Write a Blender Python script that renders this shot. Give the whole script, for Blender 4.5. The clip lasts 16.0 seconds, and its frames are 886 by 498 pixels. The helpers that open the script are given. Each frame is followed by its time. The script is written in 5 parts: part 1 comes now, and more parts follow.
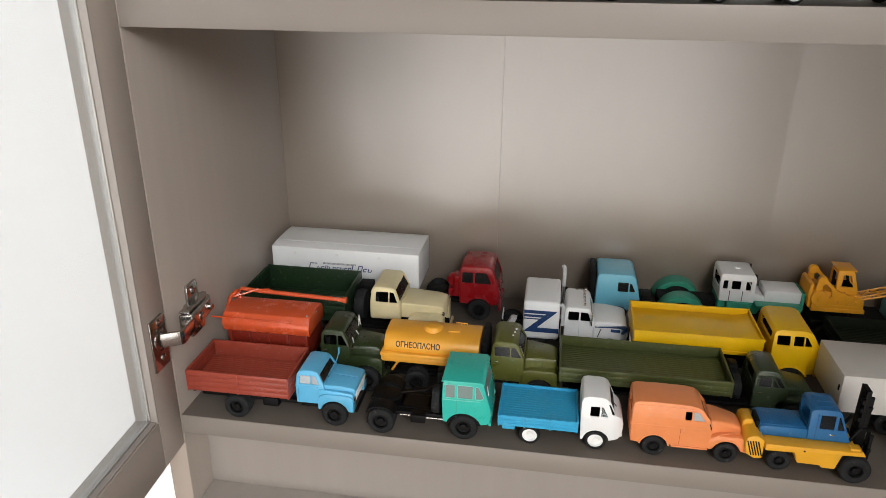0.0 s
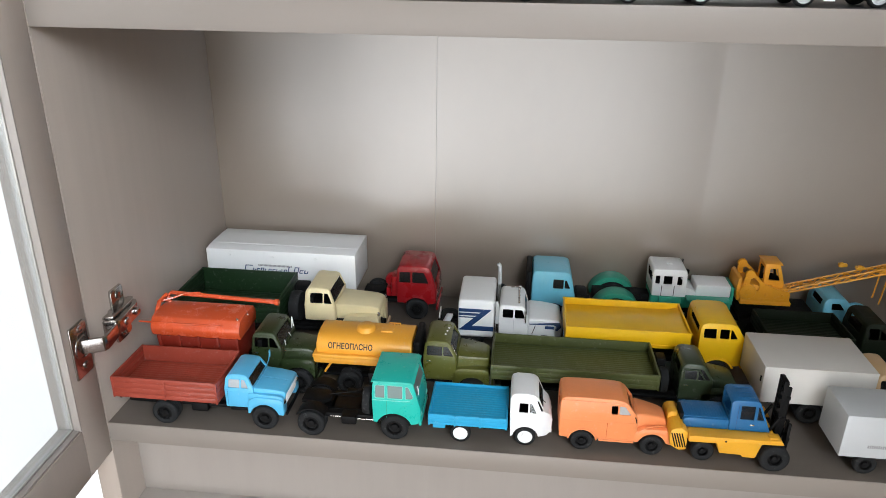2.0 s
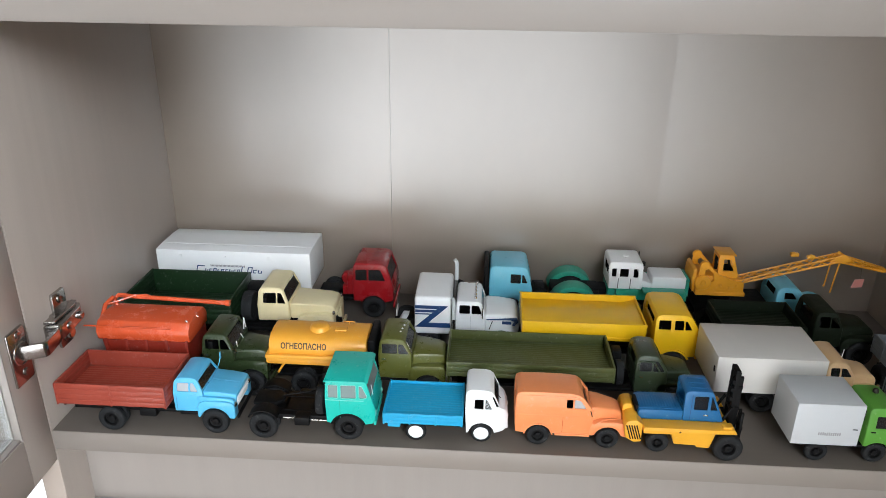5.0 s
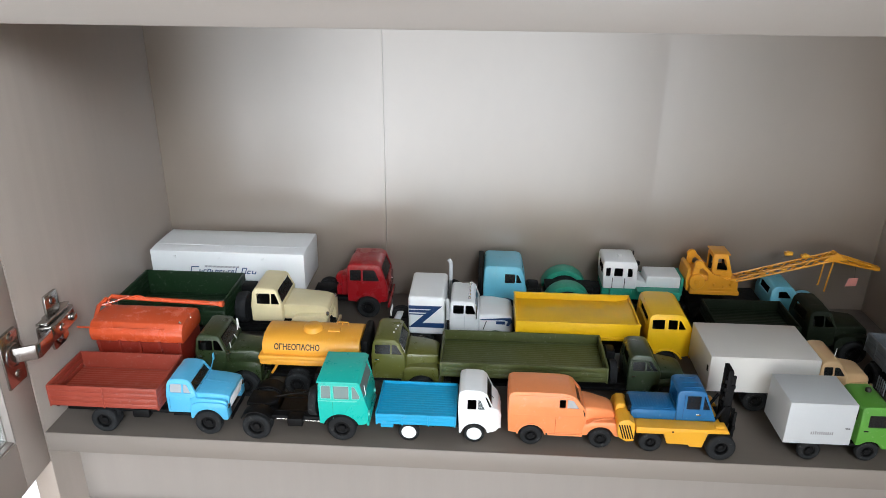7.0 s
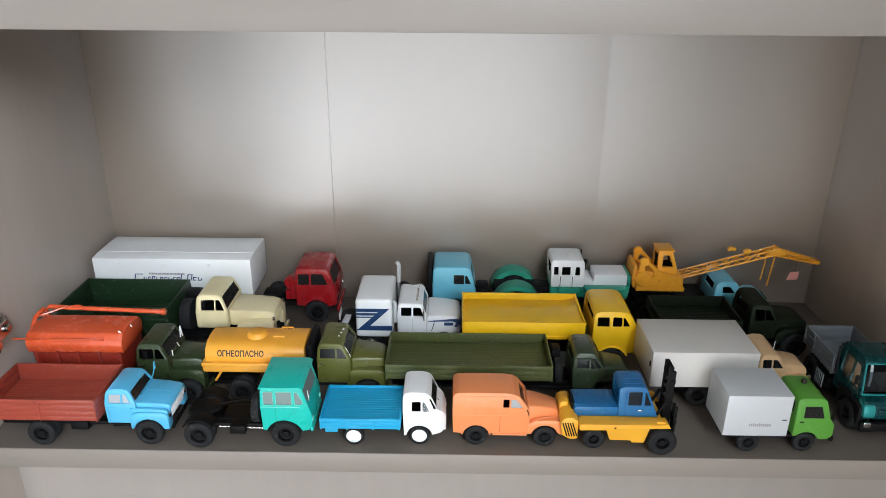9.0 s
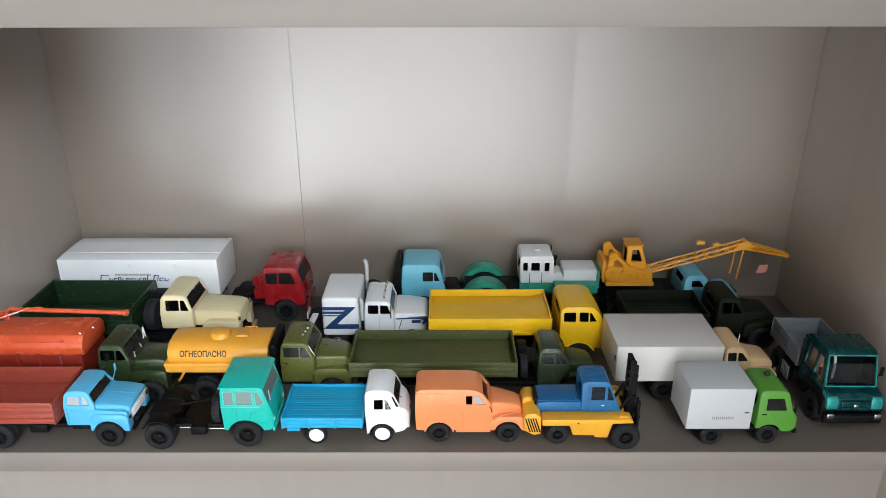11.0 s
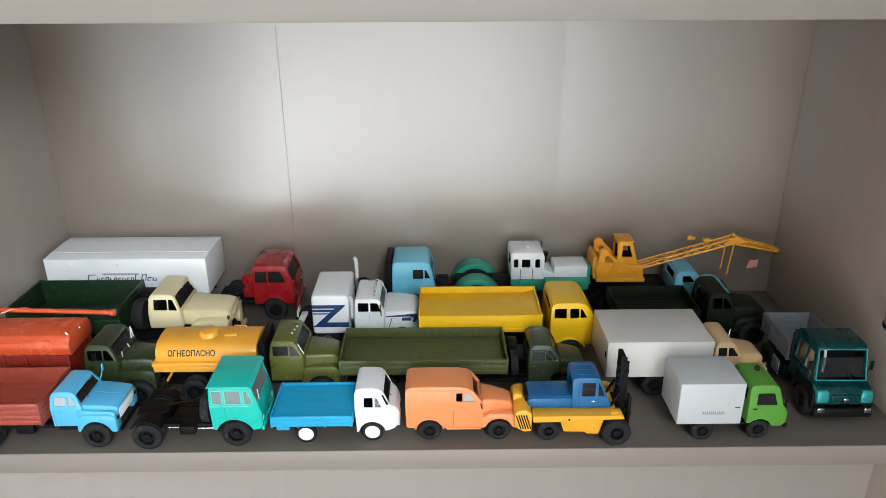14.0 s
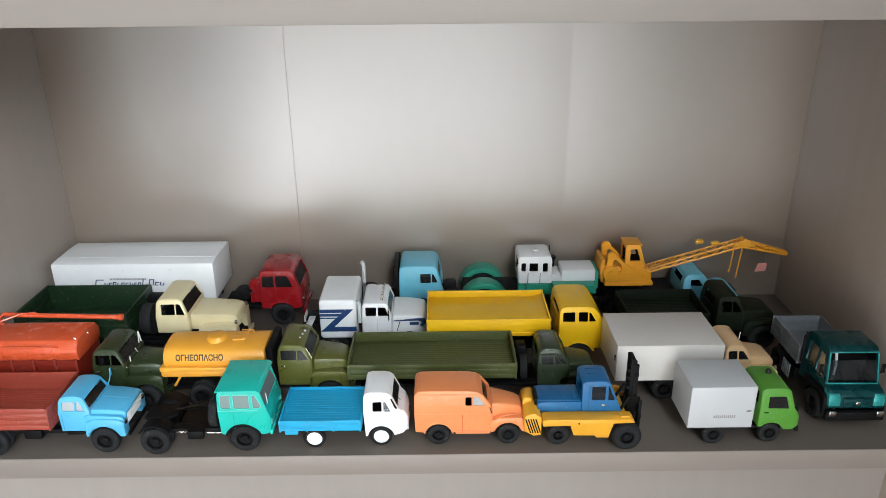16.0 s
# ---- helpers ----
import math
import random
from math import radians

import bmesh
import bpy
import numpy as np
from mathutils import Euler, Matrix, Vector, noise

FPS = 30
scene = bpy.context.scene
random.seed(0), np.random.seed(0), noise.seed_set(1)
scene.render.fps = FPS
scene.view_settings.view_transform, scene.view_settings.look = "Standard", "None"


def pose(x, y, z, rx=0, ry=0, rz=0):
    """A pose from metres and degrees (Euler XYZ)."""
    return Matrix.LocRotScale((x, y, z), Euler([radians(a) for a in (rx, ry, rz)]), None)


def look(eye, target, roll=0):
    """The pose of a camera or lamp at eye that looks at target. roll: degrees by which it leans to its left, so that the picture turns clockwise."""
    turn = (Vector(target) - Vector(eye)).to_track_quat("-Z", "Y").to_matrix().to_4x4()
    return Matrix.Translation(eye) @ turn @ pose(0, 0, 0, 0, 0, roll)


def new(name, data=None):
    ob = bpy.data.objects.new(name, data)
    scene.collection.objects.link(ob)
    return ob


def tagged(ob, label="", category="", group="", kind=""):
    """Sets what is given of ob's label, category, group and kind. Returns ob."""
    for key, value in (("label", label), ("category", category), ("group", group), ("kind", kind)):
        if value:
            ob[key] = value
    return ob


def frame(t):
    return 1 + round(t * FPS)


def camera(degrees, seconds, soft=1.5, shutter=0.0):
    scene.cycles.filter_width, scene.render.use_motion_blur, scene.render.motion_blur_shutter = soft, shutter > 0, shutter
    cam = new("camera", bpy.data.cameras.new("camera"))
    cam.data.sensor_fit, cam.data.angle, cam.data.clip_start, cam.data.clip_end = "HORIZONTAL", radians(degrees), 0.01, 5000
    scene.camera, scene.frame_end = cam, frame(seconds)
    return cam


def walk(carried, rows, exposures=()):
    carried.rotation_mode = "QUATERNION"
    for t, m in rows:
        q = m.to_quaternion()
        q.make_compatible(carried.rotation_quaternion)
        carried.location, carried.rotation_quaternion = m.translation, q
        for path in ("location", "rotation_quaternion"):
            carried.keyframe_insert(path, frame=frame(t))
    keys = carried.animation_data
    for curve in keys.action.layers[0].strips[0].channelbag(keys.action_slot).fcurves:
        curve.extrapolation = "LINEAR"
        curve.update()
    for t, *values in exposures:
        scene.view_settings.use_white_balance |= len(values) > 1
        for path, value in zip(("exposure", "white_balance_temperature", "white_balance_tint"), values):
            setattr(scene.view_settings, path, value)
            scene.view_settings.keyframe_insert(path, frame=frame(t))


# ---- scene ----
cam = camera(63.16, 16.0, soft=0.8)
# seconds, eye x y z in metres, then yaw (to the left), pitch (up) and roll in degrees
ROWS = [
    (0, 0.2980, -0.4708, 0.3640, 8.98, -22.37, 0.42),
    (0.5, 0.3003, -0.4676, 0.3660, 8.49, -22.59, 0.56),
    (1, 0.3049, -0.4671, 0.3646, 7.62, -22.39, 0.67),
    (1.5, 0.3129, -0.4659, 0.3649, 6.49, -22.34, 0.85),
    (2, 0.3265, -0.4668, 0.3649, 5.90, -22.43, 0.72),
    (2.5, 0.3367, -0.4626, 0.3612, 4.53, -22.45, 0.86),
    (3, 0.3380, -0.4632, 0.3641, 3.81, -22.34, 0.98),
    (3.5, 0.3372, -0.4652, 0.3638, 4.04, -22.12, 0.84),
    (4, 0.3395, -0.4605, 0.3618, 3.51, -22.36, 1.02),
    (6.5, 0.3400, -0.4588, 0.3607, 3.29, -22.66, 0.56),
    (7, 0.3453, -0.4585, 0.3622, 3.25, -22.68, 0.53),
    (7.5, 0.3522, -0.4588, 0.3622, 2.55, -22.31, 0.42),
    (8, 0.3531, -0.4577, 0.3595, 2.01, -22.51, 0.73),
    (8.5, 0.3596, -0.4587, 0.3608, 1.39, -22.47, 0.71),
    (9, 0.3677, -0.4568, 0.3627, 0.68, -22.57, 0.40),
    (9.5, 0.3777, -0.4556, 0.3557, -0.75, -22.70, 0.94),
    (9.7, 0.3840, -0.4567, 0.3578, -0.81, -22.61, 0.57),
    (11.8, 0.3933, -0.4535, 0.3598, 0.42, -22.72, 0.15),
    (12, 0.3924, -0.4542, 0.3576, -0.23, -22.91, 1.07),
    (12.5, 0.3920, -0.4585, 0.3580, 0.16, -22.57, 1.67),
    (13, 0.3965, -0.4562, 0.3577, 0.03, -22.37, 0.59),
    (13.5, 0.3948, -0.4520, 0.3546, -0.39, -23.04, 0.53),
    (14, 0.3960, -0.4524, 0.3573, -0.50, -22.76, -0.26),
    (14.5, 0.3983, -0.4559, 0.3588, -0.06, -22.19, -0.94),
    (15, 0.3962, -0.4536, 0.3568, -0.13, -22.59, -0.81),
    (15.5, 0.3928, -0.4499, 0.3527, -0.34, -22.86, -0.33),
    (16, 0.3920, -0.4519, 0.3543, -0.21, -22.23, -0.54),
]
EXPOSURES = [(0.0, -0.34, 6730, 13), (0.6, -0.31, 6670, 13), (2.0, 0.01, 6230, 11), (4.0, 0.10, 6090, 10), (7.0, 0.13, 6050, 10), (9.5, 0.07, 6030, 10), (12.0, 0.14, 6070, 9), (16.0, 0.15, 6090, 9)]


def eye_pose(x, y, z, yaw, pitch, roll):
    return pose(x, y, z, 0, 0, yaw) @ pose(0, 0, 0, 90 + pitch, 0, 0) @ pose(0, 0, 0, 0, 0, roll)


walk(cam, [(t, eye_pose(x, y, z, yaw, pitch, roll)) for t, x, y, z, yaw, pitch, roll in ROWS], EXPOSURES)

# ---- light ----
world = bpy.data.worlds.new("sky")
scene.world = world
world.use_nodes = True
wn = world.node_tree
sky = wn.nodes.new("ShaderNodeTexSky")
sky.sky_type, sky.sun_disc, sky.sun_elevation, sky.sun_rotation = "NISHITA", False, radians(35), radians(200)
wn.nodes["Background"].inputs["Strength"].default_value = 0.12
wn.links.new(sky.outputs[0], wn.nodes["Background"].inputs["Color"])

# the room round the cabinet: x from left wall to right wall, y from window wall to cabinet, z from floor to ceiling
RX0, RX1, RY0, RY1, RZ0, RZ1 = -1.6, 2.1, -2.1, 0.30, -0.8, 1.90


def lamp(name, eye, target, sx, sy, power, color):
    """An unseen area lamp that stands for daylight."""
    data = bpy.data.lights.new(name, "AREA")
    data.shape, data.size, data.size_y, data.energy, data.color = "RECTANGLE", sx, sy, power, color
    ob = new(name, data)
    ob.matrix_world = look(eye, target)
    return ob


# openings for unseen, added lamps: four behind the camera (x0, x1, z0, z1), one in the right-hand wall (y0, y1, z0, z1)
OPENINGS = ((-0.10, 1.15, -0.70, 0.30), (-0.60, -0.12, -0.60, -0.34), (-1.45, -0.12, -0.30, 0.25), (0.65, 1.85, 0.88, 1.84))
SIDEOPENING = (-1.9, -1.15, 0.35, 1.55)
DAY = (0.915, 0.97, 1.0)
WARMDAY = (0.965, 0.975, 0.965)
# low lamps added for the back panel's glow, the upper one for truck tops
for title, (x0, x1, z0, z1), power in zip(("window_light", "low_pane_light", "balcony_light", "upper_window_light"), OPENINGS, (17.0, 6.0, 9.0, 82.0)):
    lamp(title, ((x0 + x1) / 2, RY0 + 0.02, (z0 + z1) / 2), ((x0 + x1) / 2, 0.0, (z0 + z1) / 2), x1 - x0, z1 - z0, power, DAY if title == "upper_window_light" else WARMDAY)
# unseen lamp on the right, added to brighten the left side panel
y0, y1, z0, z1 = SIDEOPENING
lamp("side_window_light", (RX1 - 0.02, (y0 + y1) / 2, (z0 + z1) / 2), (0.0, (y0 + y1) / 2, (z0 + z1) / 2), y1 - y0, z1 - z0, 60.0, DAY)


# ---- materials ----
def lin(rgb):
    return [((c / 255 + 0.055) / 1.055) ** 2.4 if c > 10 else c / 255 / 12.92 for c in rgb] + [1.0]


def material(name, rgb, rough=0.4, metal=0.0, coat=0.0, coat_rough=0.12, coat_ior=1.5, vary=0.08, scale=90.0, bump=0.02, grain=None, spec=0.5, rvary=0.12, specks=0.0):
    """A painted, plastic or wood surface with variation at two scales and a fine relief. scale: noise per metre."""
    m = bpy.data.materials.new(name)
    m.use_nodes = True
    n, l = m.node_tree.nodes, m.node_tree.links
    b = n["Principled BSDF"]
    b.inputs["Metallic"].default_value = metal
    b.inputs["Specular IOR Level"].default_value = spec
    b.inputs["Coat Weight"].default_value = coat
    b.inputs["Coat Roughness"].default_value = coat_rough
    b.inputs["Coat IOR"].default_value = coat_ior
    co = n.new("ShaderNodeTexCoord")
    mp = n.new("ShaderNodeMapping")
    l.new(co.outputs["Object"], mp.inputs["Vector"])
    mp.inputs["Scale"].default_value = grain or (1, 1, 1)
    big, fine = n.new("ShaderNodeTexNoise"), n.new("ShaderNodeTexNoise")
    big.inputs["Scale"].default_value, fine.inputs["Scale"].default_value = scale, scale * 14
    big.inputs["Detail"].default_value, fine.inputs["Detail"].default_value = 4, 3
    for t in (big, fine):
        l.new(mp.outputs[0], t.inputs["Vector"])
    mix = n.new("ShaderNodeMath")
    mix.operation = "MULTIPLY_ADD"
    l.new(fine.outputs["Fac"], mix.inputs[0])
    mix.inputs[1].default_value = 0.45
    l.new(big.outputs["Fac"], mix.inputs[2])
    ramp = n.new("ShaderNodeMapRange")
    ramp.inputs["From Min"].default_value, ramp.inputs["From Max"].default_value = 0.35, 1.1
    ramp.inputs["To Min"].default_value, ramp.inputs["To Max"].default_value = 1 - vary, 1 + vary
    l.new(mix.outputs[0], ramp.inputs["Value"])
    hsv = n.new("ShaderNodeHueSaturation")
    hsv.inputs["Color"].default_value = lin(rgb)
    l.new(ramp.outputs[0], hsv.inputs["Value"])
    if specks:
        # small pale scuffs and dust specks
        sp, sr, sm = n.new("ShaderNodeTexNoise"), n.new("ShaderNodeMapRange"), n.new("ShaderNodeMix")
        sp.inputs["Scale"].default_value, sp.inputs["Detail"].default_value, sp.inputs["Roughness"].default_value = 230, 6, 0.72
        l.new(co.outputs["Object"], sp.inputs["Vector"])
        l.new(sp.outputs["Fac"], sr.inputs["Value"])
        sr.inputs["From Min"].default_value, sr.inputs["From Max"].default_value, sr.inputs["To Max"].default_value = 0.58, 0.74, specks
        sm.data_type = "RGBA"
        l.new(sr.outputs[0], sm.inputs["Factor"])
        l.new(hsv.outputs[0], sm.inputs["A"])
        sm.inputs["B"].default_value = (0.62, 0.60, 0.57, 1)
        l.new(sm.outputs["Result"], b.inputs["Base Color"])
    else:
        l.new(hsv.outputs[0], b.inputs["Base Color"])
    rr = n.new("ShaderNodeMapRange")
    rr.inputs["From Min"].default_value, rr.inputs["From Max"].default_value = 0.35, 1.1
    rr.inputs["To Min"].default_value, rr.inputs["To Max"].default_value = max(0.03, rough - rvary), min(1, rough + rvary)
    l.new(mix.outputs[0], rr.inputs["Value"])
    l.new(rr.outputs[0], b.inputs["Roughness"])
    if bump:
        bp = n.new("ShaderNodeBump")
        bp.inputs["Strength"].default_value, bp.inputs["Distance"].default_value = bump * 10, 0.0004
        l.new(mix.outputs[0], bp.inputs["Height"])
        l.new(bp.outputs[0], b.inputs["Normal"])
    return m


def glass(name, rgb, gloss=0.14, rough=0.05, haze=0.0):
    """A thin pane: clear, tinted, with a sheen; haze: the share of plain white mixed into it."""
    m = bpy.data.materials.new(name)
    m.use_nodes = True
    n, l = m.node_tree.nodes, m.node_tree.links
    n.remove(n["Principled BSDF"])
    tr, gl, mx, fr, df, mh = (n.new(k) for k in ("ShaderNodeBsdfTransparent", "ShaderNodeBsdfGlossy", "ShaderNodeMixShader", "ShaderNodeFresnel", "ShaderNodeBsdfDiffuse", "ShaderNodeMixShader"))
    tr.inputs["Color"].default_value = lin(rgb)
    df.inputs["Color"].default_value = (0.82, 0.84, 0.85, 1)
    gl.inputs["Roughness"].default_value = rough
    fr.inputs["IOR"].default_value = 1.45 + gloss
    mh.inputs["Fac"].default_value = haze
    l.new(tr.outputs[0], mh.inputs[1])
    l.new(df.outputs[0], mh.inputs[2])
    l.new(fr.outputs[0], mx.inputs["Fac"])
    l.new(mh.outputs[0], mx.inputs[1])
    l.new(gl.outputs[0], mx.inputs[2])
    l.new(mx.outputs[0], n["Material Output"].inputs["Surface"])
    return m


# one laminate in two tones: shade painted on shelves, light on upright panels
SHELFSHADE = material("shaded_taupe_laminate", (100, 92, 84), 0.42, vary=0.06, scale=10, bump=0.010, grain=(0.35, 9, 9), spec=0.4, rvary=0.05)
LAMINATE = material("lit_taupe_laminate", (172, 160, 149), 0.38, vary=0.05, scale=10, bump=0.010, grain=(9, 9, 0.35), spec=0.5, rvary=0.05)
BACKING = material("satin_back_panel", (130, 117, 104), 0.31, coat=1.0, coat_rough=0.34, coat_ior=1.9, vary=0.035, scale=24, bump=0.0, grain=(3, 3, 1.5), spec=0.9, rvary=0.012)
DOORWOOD = material("taupe_door_foil", (156, 148, 141), 0.42, vary=0.04, scale=10, bump=0.008, grain=(9, 9, 0.35), rvary=0.05)
EDGE = material("light_laminate_edge", (142, 133, 125), 0.45, vary=0.03, scale=30, bump=0.006)
WALL = material("white_wall_paint", (246, 246, 246), 0.7, vary=0.02, scale=6, bump=0.02)
PAPER = material("beige_wallpaper", (114, 97, 80), 0.8, vary=0.05, scale=12, bump=0.03)
CEIL = material("white_ceiling_paint", (240, 240, 238), 0.8, vary=0.01, scale=6, bump=0.02)
FLOOR = material("brown_floor_boards", (92, 66, 48), 0.4, vary=0.2, scale=5, bump=0.03, grain=(1, 8, 1))
ALU = material("brushed_bead", (176, 172, 166), 0.35, metal=0.3, vary=0.04, scale=60)
CHROME = material("chrome_plating", (205, 203, 200), 0.22, metal=1.0, vary=0.05, scale=120, bump=0.02, rvary=0.06)
NICKEL = material("nickel_plating", (176, 172, 168), 0.2, metal=1.0, vary=0.06, scale=120, bump=0.03, rvary=0.08)
RUBBER = material("black_rubber", (32, 33, 34), 0.72, spec=0.2, specks=0.12, vary=0.15, scale=160, bump=0.05)
BLACK = material("black_plastic", (8, 8, 9), 0.6, spec=0.2, vary=0.2, scale=160, bump=0.04)
# white mixed into these two panes paints a pale reflection on the windows
PANE = glass("clear_pane", (205, 215, 215), 0.0, 0.2, 0.13)
SHEENPANE = glass("painted_sheen_pane", (214, 220, 222), 0.0, 0.2, 0.42)
AQUA = glass("aqua_pane", (160, 218, 208), -0.1, 0.3, 0.24)
CLEAR = glass("clear_screen", (196, 202, 204), -0.1, 0.2, 0.01)
SMOKE = glass("smoked_pane", (96, 102, 106), -0.08, 0.25, 0.015)
DOORGLASS = glass("door_glass", (252, 254, 254), -0.3, 0.3, 0.14)
# ---- modelling helpers: millimetres in, metres out ----
MM = 0.001


def finish(bm, bevel=0.0, segs=2, angle=25):
    bmesh.ops.remove_doubles(bm, verts=bm.verts, dist=1e-4)
    bmesh.ops.recalc_face_normals(bm, faces=bm.faces)
    if bevel:
        edges = [e for e in bm.edges if len(e.link_faces) == 2 and e.calc_face_angle(0) > radians(angle)]
        bmesh.ops.bevel(bm, geom=edges, offset=bevel, segments=segs, profile=0.5, affect="EDGES", clamp_overlap=True)
    return bm


def prism(pts, a, b, plane="xz", bevel=0.0, segs=2, angle=25):
    """A polygon in one plane, drawn out from a to b along the third axis."""
    put = {"xz": lambda u, v, w: (u, w, v), "xy": lambda u, v, w: (u, v, w), "yz": lambda u, v, w: (w, u, v)}[plane]
    bm = bmesh.new()
    lo, hi = ([bm.verts.new(put(u, v, w)) for u, v in pts] for w in (a, b))
    bm.faces.new(lo)
    bm.faces.new(hi[::-1])
    for i in range(len(pts)):
        j = (i + 1) % len(pts)
        bm.faces.new((lo[i], hi[i], hi[j], lo[j]))
    return finish(bm, bevel, segs, angle)


def box(x0, x1, y0, y1, z0, z1, bevel=0.3, segs=2):
    return prism([(x0, z0), (x1, z0), (x1, z1), (x0, z1)], y0, y1, "xz", bevel, segs)


def lathe(profile, axis="y", at=(0, 0, 0), seg=24):
    """Turns (radius, height) pairs round an axis through at."""
    bm = bmesh.new()
    rings = []
    for r, h in profile:
        ring = []
        for k in range(seg):
            a = 2 * math.pi * k / seg
            u, v = r * math.cos(a), r * math.sin(a)
            p = {"y": (u, h, v), "x": (h, u, v), "z": (u, v, h)}[axis]
            ring.append(bm.verts.new([p[i] + at[i] for i in range(3)]))
        rings.append(ring)
    for p, q in zip(rings, rings[1:]):
        for k in range(seg):
            bm.faces.new((p[k], p[(k + 1) % seg], q[(k + 1) % seg], q[k]))
    bm.faces.new(rings[0])
    bm.faces.new(rings[-1])
    return finish(bm)


def cyl(r, h0, h1, axis="z", at=(0, 0, 0), seg=14, chamfer=0.0):
    prof = [(r, h0), (r, h1)] if not chamfer else [(r - chamfer, h0), (r, h0 + chamfer), (r, h1 - chamfer), (r - chamfer, h1)]
    return lathe(prof, axis, at, seg)


def tube(path, r, seg=8):
    """A round bar along a path."""
    bm = bmesh.new()
    pts = [Vector(p) for p in path]
    rings = []
    for i, p in enumerate(pts):
        d = (pts[min(i + 1, len(pts) - 1)] - pts[max(i - 1, 0)]).normalized()
        side = d.cross(Vector((0, 0, 1)) if abs(d.z) < 0.9 else Vector((1, 0, 0))).normalized()
        up = side.cross(d)
        rings.append([bm.verts.new(p + r * (math.cos(2 * math.pi * k / seg) * side + math.sin(2 * math.pi * k / seg) * up)) for k in range(seg)])
    for p, q in zip(rings, rings[1:]):
        for k in range(seg):
            bm.faces.new((p[k], p[(k + 1) % seg], q[(k + 1) % seg], q[k]))
    bm.faces.new(rings[0])
    bm.faces.new(rings[-1])
    return finish(bm)


def join(*bms):
    out = bmesh.new()
    for b in bms:
        me = bpy.data.meshes.new("tmp")
        b.to_mesh(me)
        out.from_mesh(me)
        bpy.data.meshes.remove(me)
        b.free()
    return out


def bend(bm, fn):
    for v in bm.verts:
        v.co = fn(v.co.copy())
    bmesh.ops.recalc_face_normals(bm, faces=bm.faces)
    return bm


def arc(cx, cz, r, a0, a1, n=8):
    return [(cx + r * math.cos(radians(a0 + (a1 - a0) * k / n)), cz + r * math.sin(radians(a0 + (a1 - a0) * k / n))) for k in range(n + 1)]


def thing(name, x, y, z=0.0, yaw=0.0, label="", category="", group=""):
    """An Empty at the base of a thing; x, y, z in millimetres."""
    ob = new(name)
    ob.empty_display_size = 0.01
    ob.matrix_world = pose(x * MM, y * MM, z * MM, 0, 0, yaw)
    ob["ox"] = float(x)
    return tagged(ob, label, category, group)


def part(name, bm, mat, parent, label="", smooth=35, lining=None):
    """Links a bmesh as one mesh object. x counts in millimetres along the shelf, y from the thing's middle line, z from its base."""
    root = parent.parent or parent
    root = root.parent or root
    me = bpy.data.meshes.new(name)
    bm.transform(Matrix.Scale(MM, 4) @ Matrix.Translation((-root["ox"], 0, 0)))
    bm.to_mesh(me)
    bm.free()
    me.polygons.foreach_set("use_smooth", [True] * len(me.polygons))
    me.set_sharp_from_angle(angle=radians(smooth))
    me.materials.append(mat)
    if lining:
        me.materials.append(lining)
    ob = new(name, me)
    ob.parent = parent
    return tagged(ob, label)


def solid(name, bm, mat, label="", category="", kind=""):
    """A single-mesh thing or piece of the setting, in millimetres of the plan."""
    me = bpy.data.meshes.new(name)
    bm.transform(Matrix.Scale(MM, 4))
    bm.to_mesh(me)
    bm.free()
    me.polygons.foreach_set("use_smooth", [True] * len(me.polygons))
    me.set_sharp_from_angle(angle=radians(35))
    me.materials.append(mat)
    return tagged(new(name, me), label, category, "", kind)


def carve(bm, cutters):
    """Cuts solids out of a solid; returns a bmesh."""
    obs = []
    for k, b in enumerate([bm] + cutters):
        me = bpy.data.meshes.new("tmp")
        me.materials.append(RUBBER)
        me.materials.append(BLACK)
        bmesh.ops.recalc_face_normals(b, faces=b.faces)
        b.to_mesh(me)
        b.free()
        obs.append(new("tmp", me))
    for o in obs[1:]:
        md = obs[0].modifiers.new("cut", "BOOLEAN")
        md.operation, md.solver, md.object = "DIFFERENCE", "EXACT", o
    dg = bpy.context.evaluated_depsgraph_get()
    out = bmesh.new()
    out.from_mesh(obs[0].evaluated_get(dg).to_mesh())
    for o in obs:
        me = o.data
        bpy.data.objects.remove(o)
        bpy.data.meshes.remove(me)
    return out


# ---- parts that all the model vehicles share ----
def widths(w, belt, top, tumble):
    return lambda z: w if z <= belt else w - tumble * (z - belt) / (top - belt)


def shell(profile, w, belt, tumble, bevel=1.2, segs=3, plan=None):
    """A body hull: a side profile drawn across, leaning in above the belt line; plan: (x where it begins to draw in, x of the nose, by how much)."""
    top = max(z for _, z in profile)
    lean = widths(w, belt, top, tumble)

    def half(z, x=None):
        if not plan or x is None or x <= plan[0]:
            return lean(z)
        return lean(z) - plan[2] * min(1.0, (x - plan[0]) / (plan[1] - plan[0])) ** 2

    bm = prism(profile, -w, w)
    slice_hull(bm, belt, plan)
    bend(bm, lambda c: Vector((c.x, math.copysign(half(c.z, c.x), c.y), c.z)))
    return finish(bm, bevel, segs, 22), half


def slice_hull(bm, belt, plan):
    """Edge loops at the belt line and along the nose, for the hull to bend at."""
    cuts = [((0, 0, belt), (0, 0, 1))]
    if plan:
        cuts += [((plan[0] + (plan[1] - plan[0]) * k / 5, 0, 0), (1, 0, 0)) for k in range(5)]
    for at, normal in cuts:
        bmesh.ops.bisect_plane(bm, geom=bm.verts[:] + bm.edges[:] + bm.faces[:], plane_co=at, plane_no=normal, dist=1e-5)


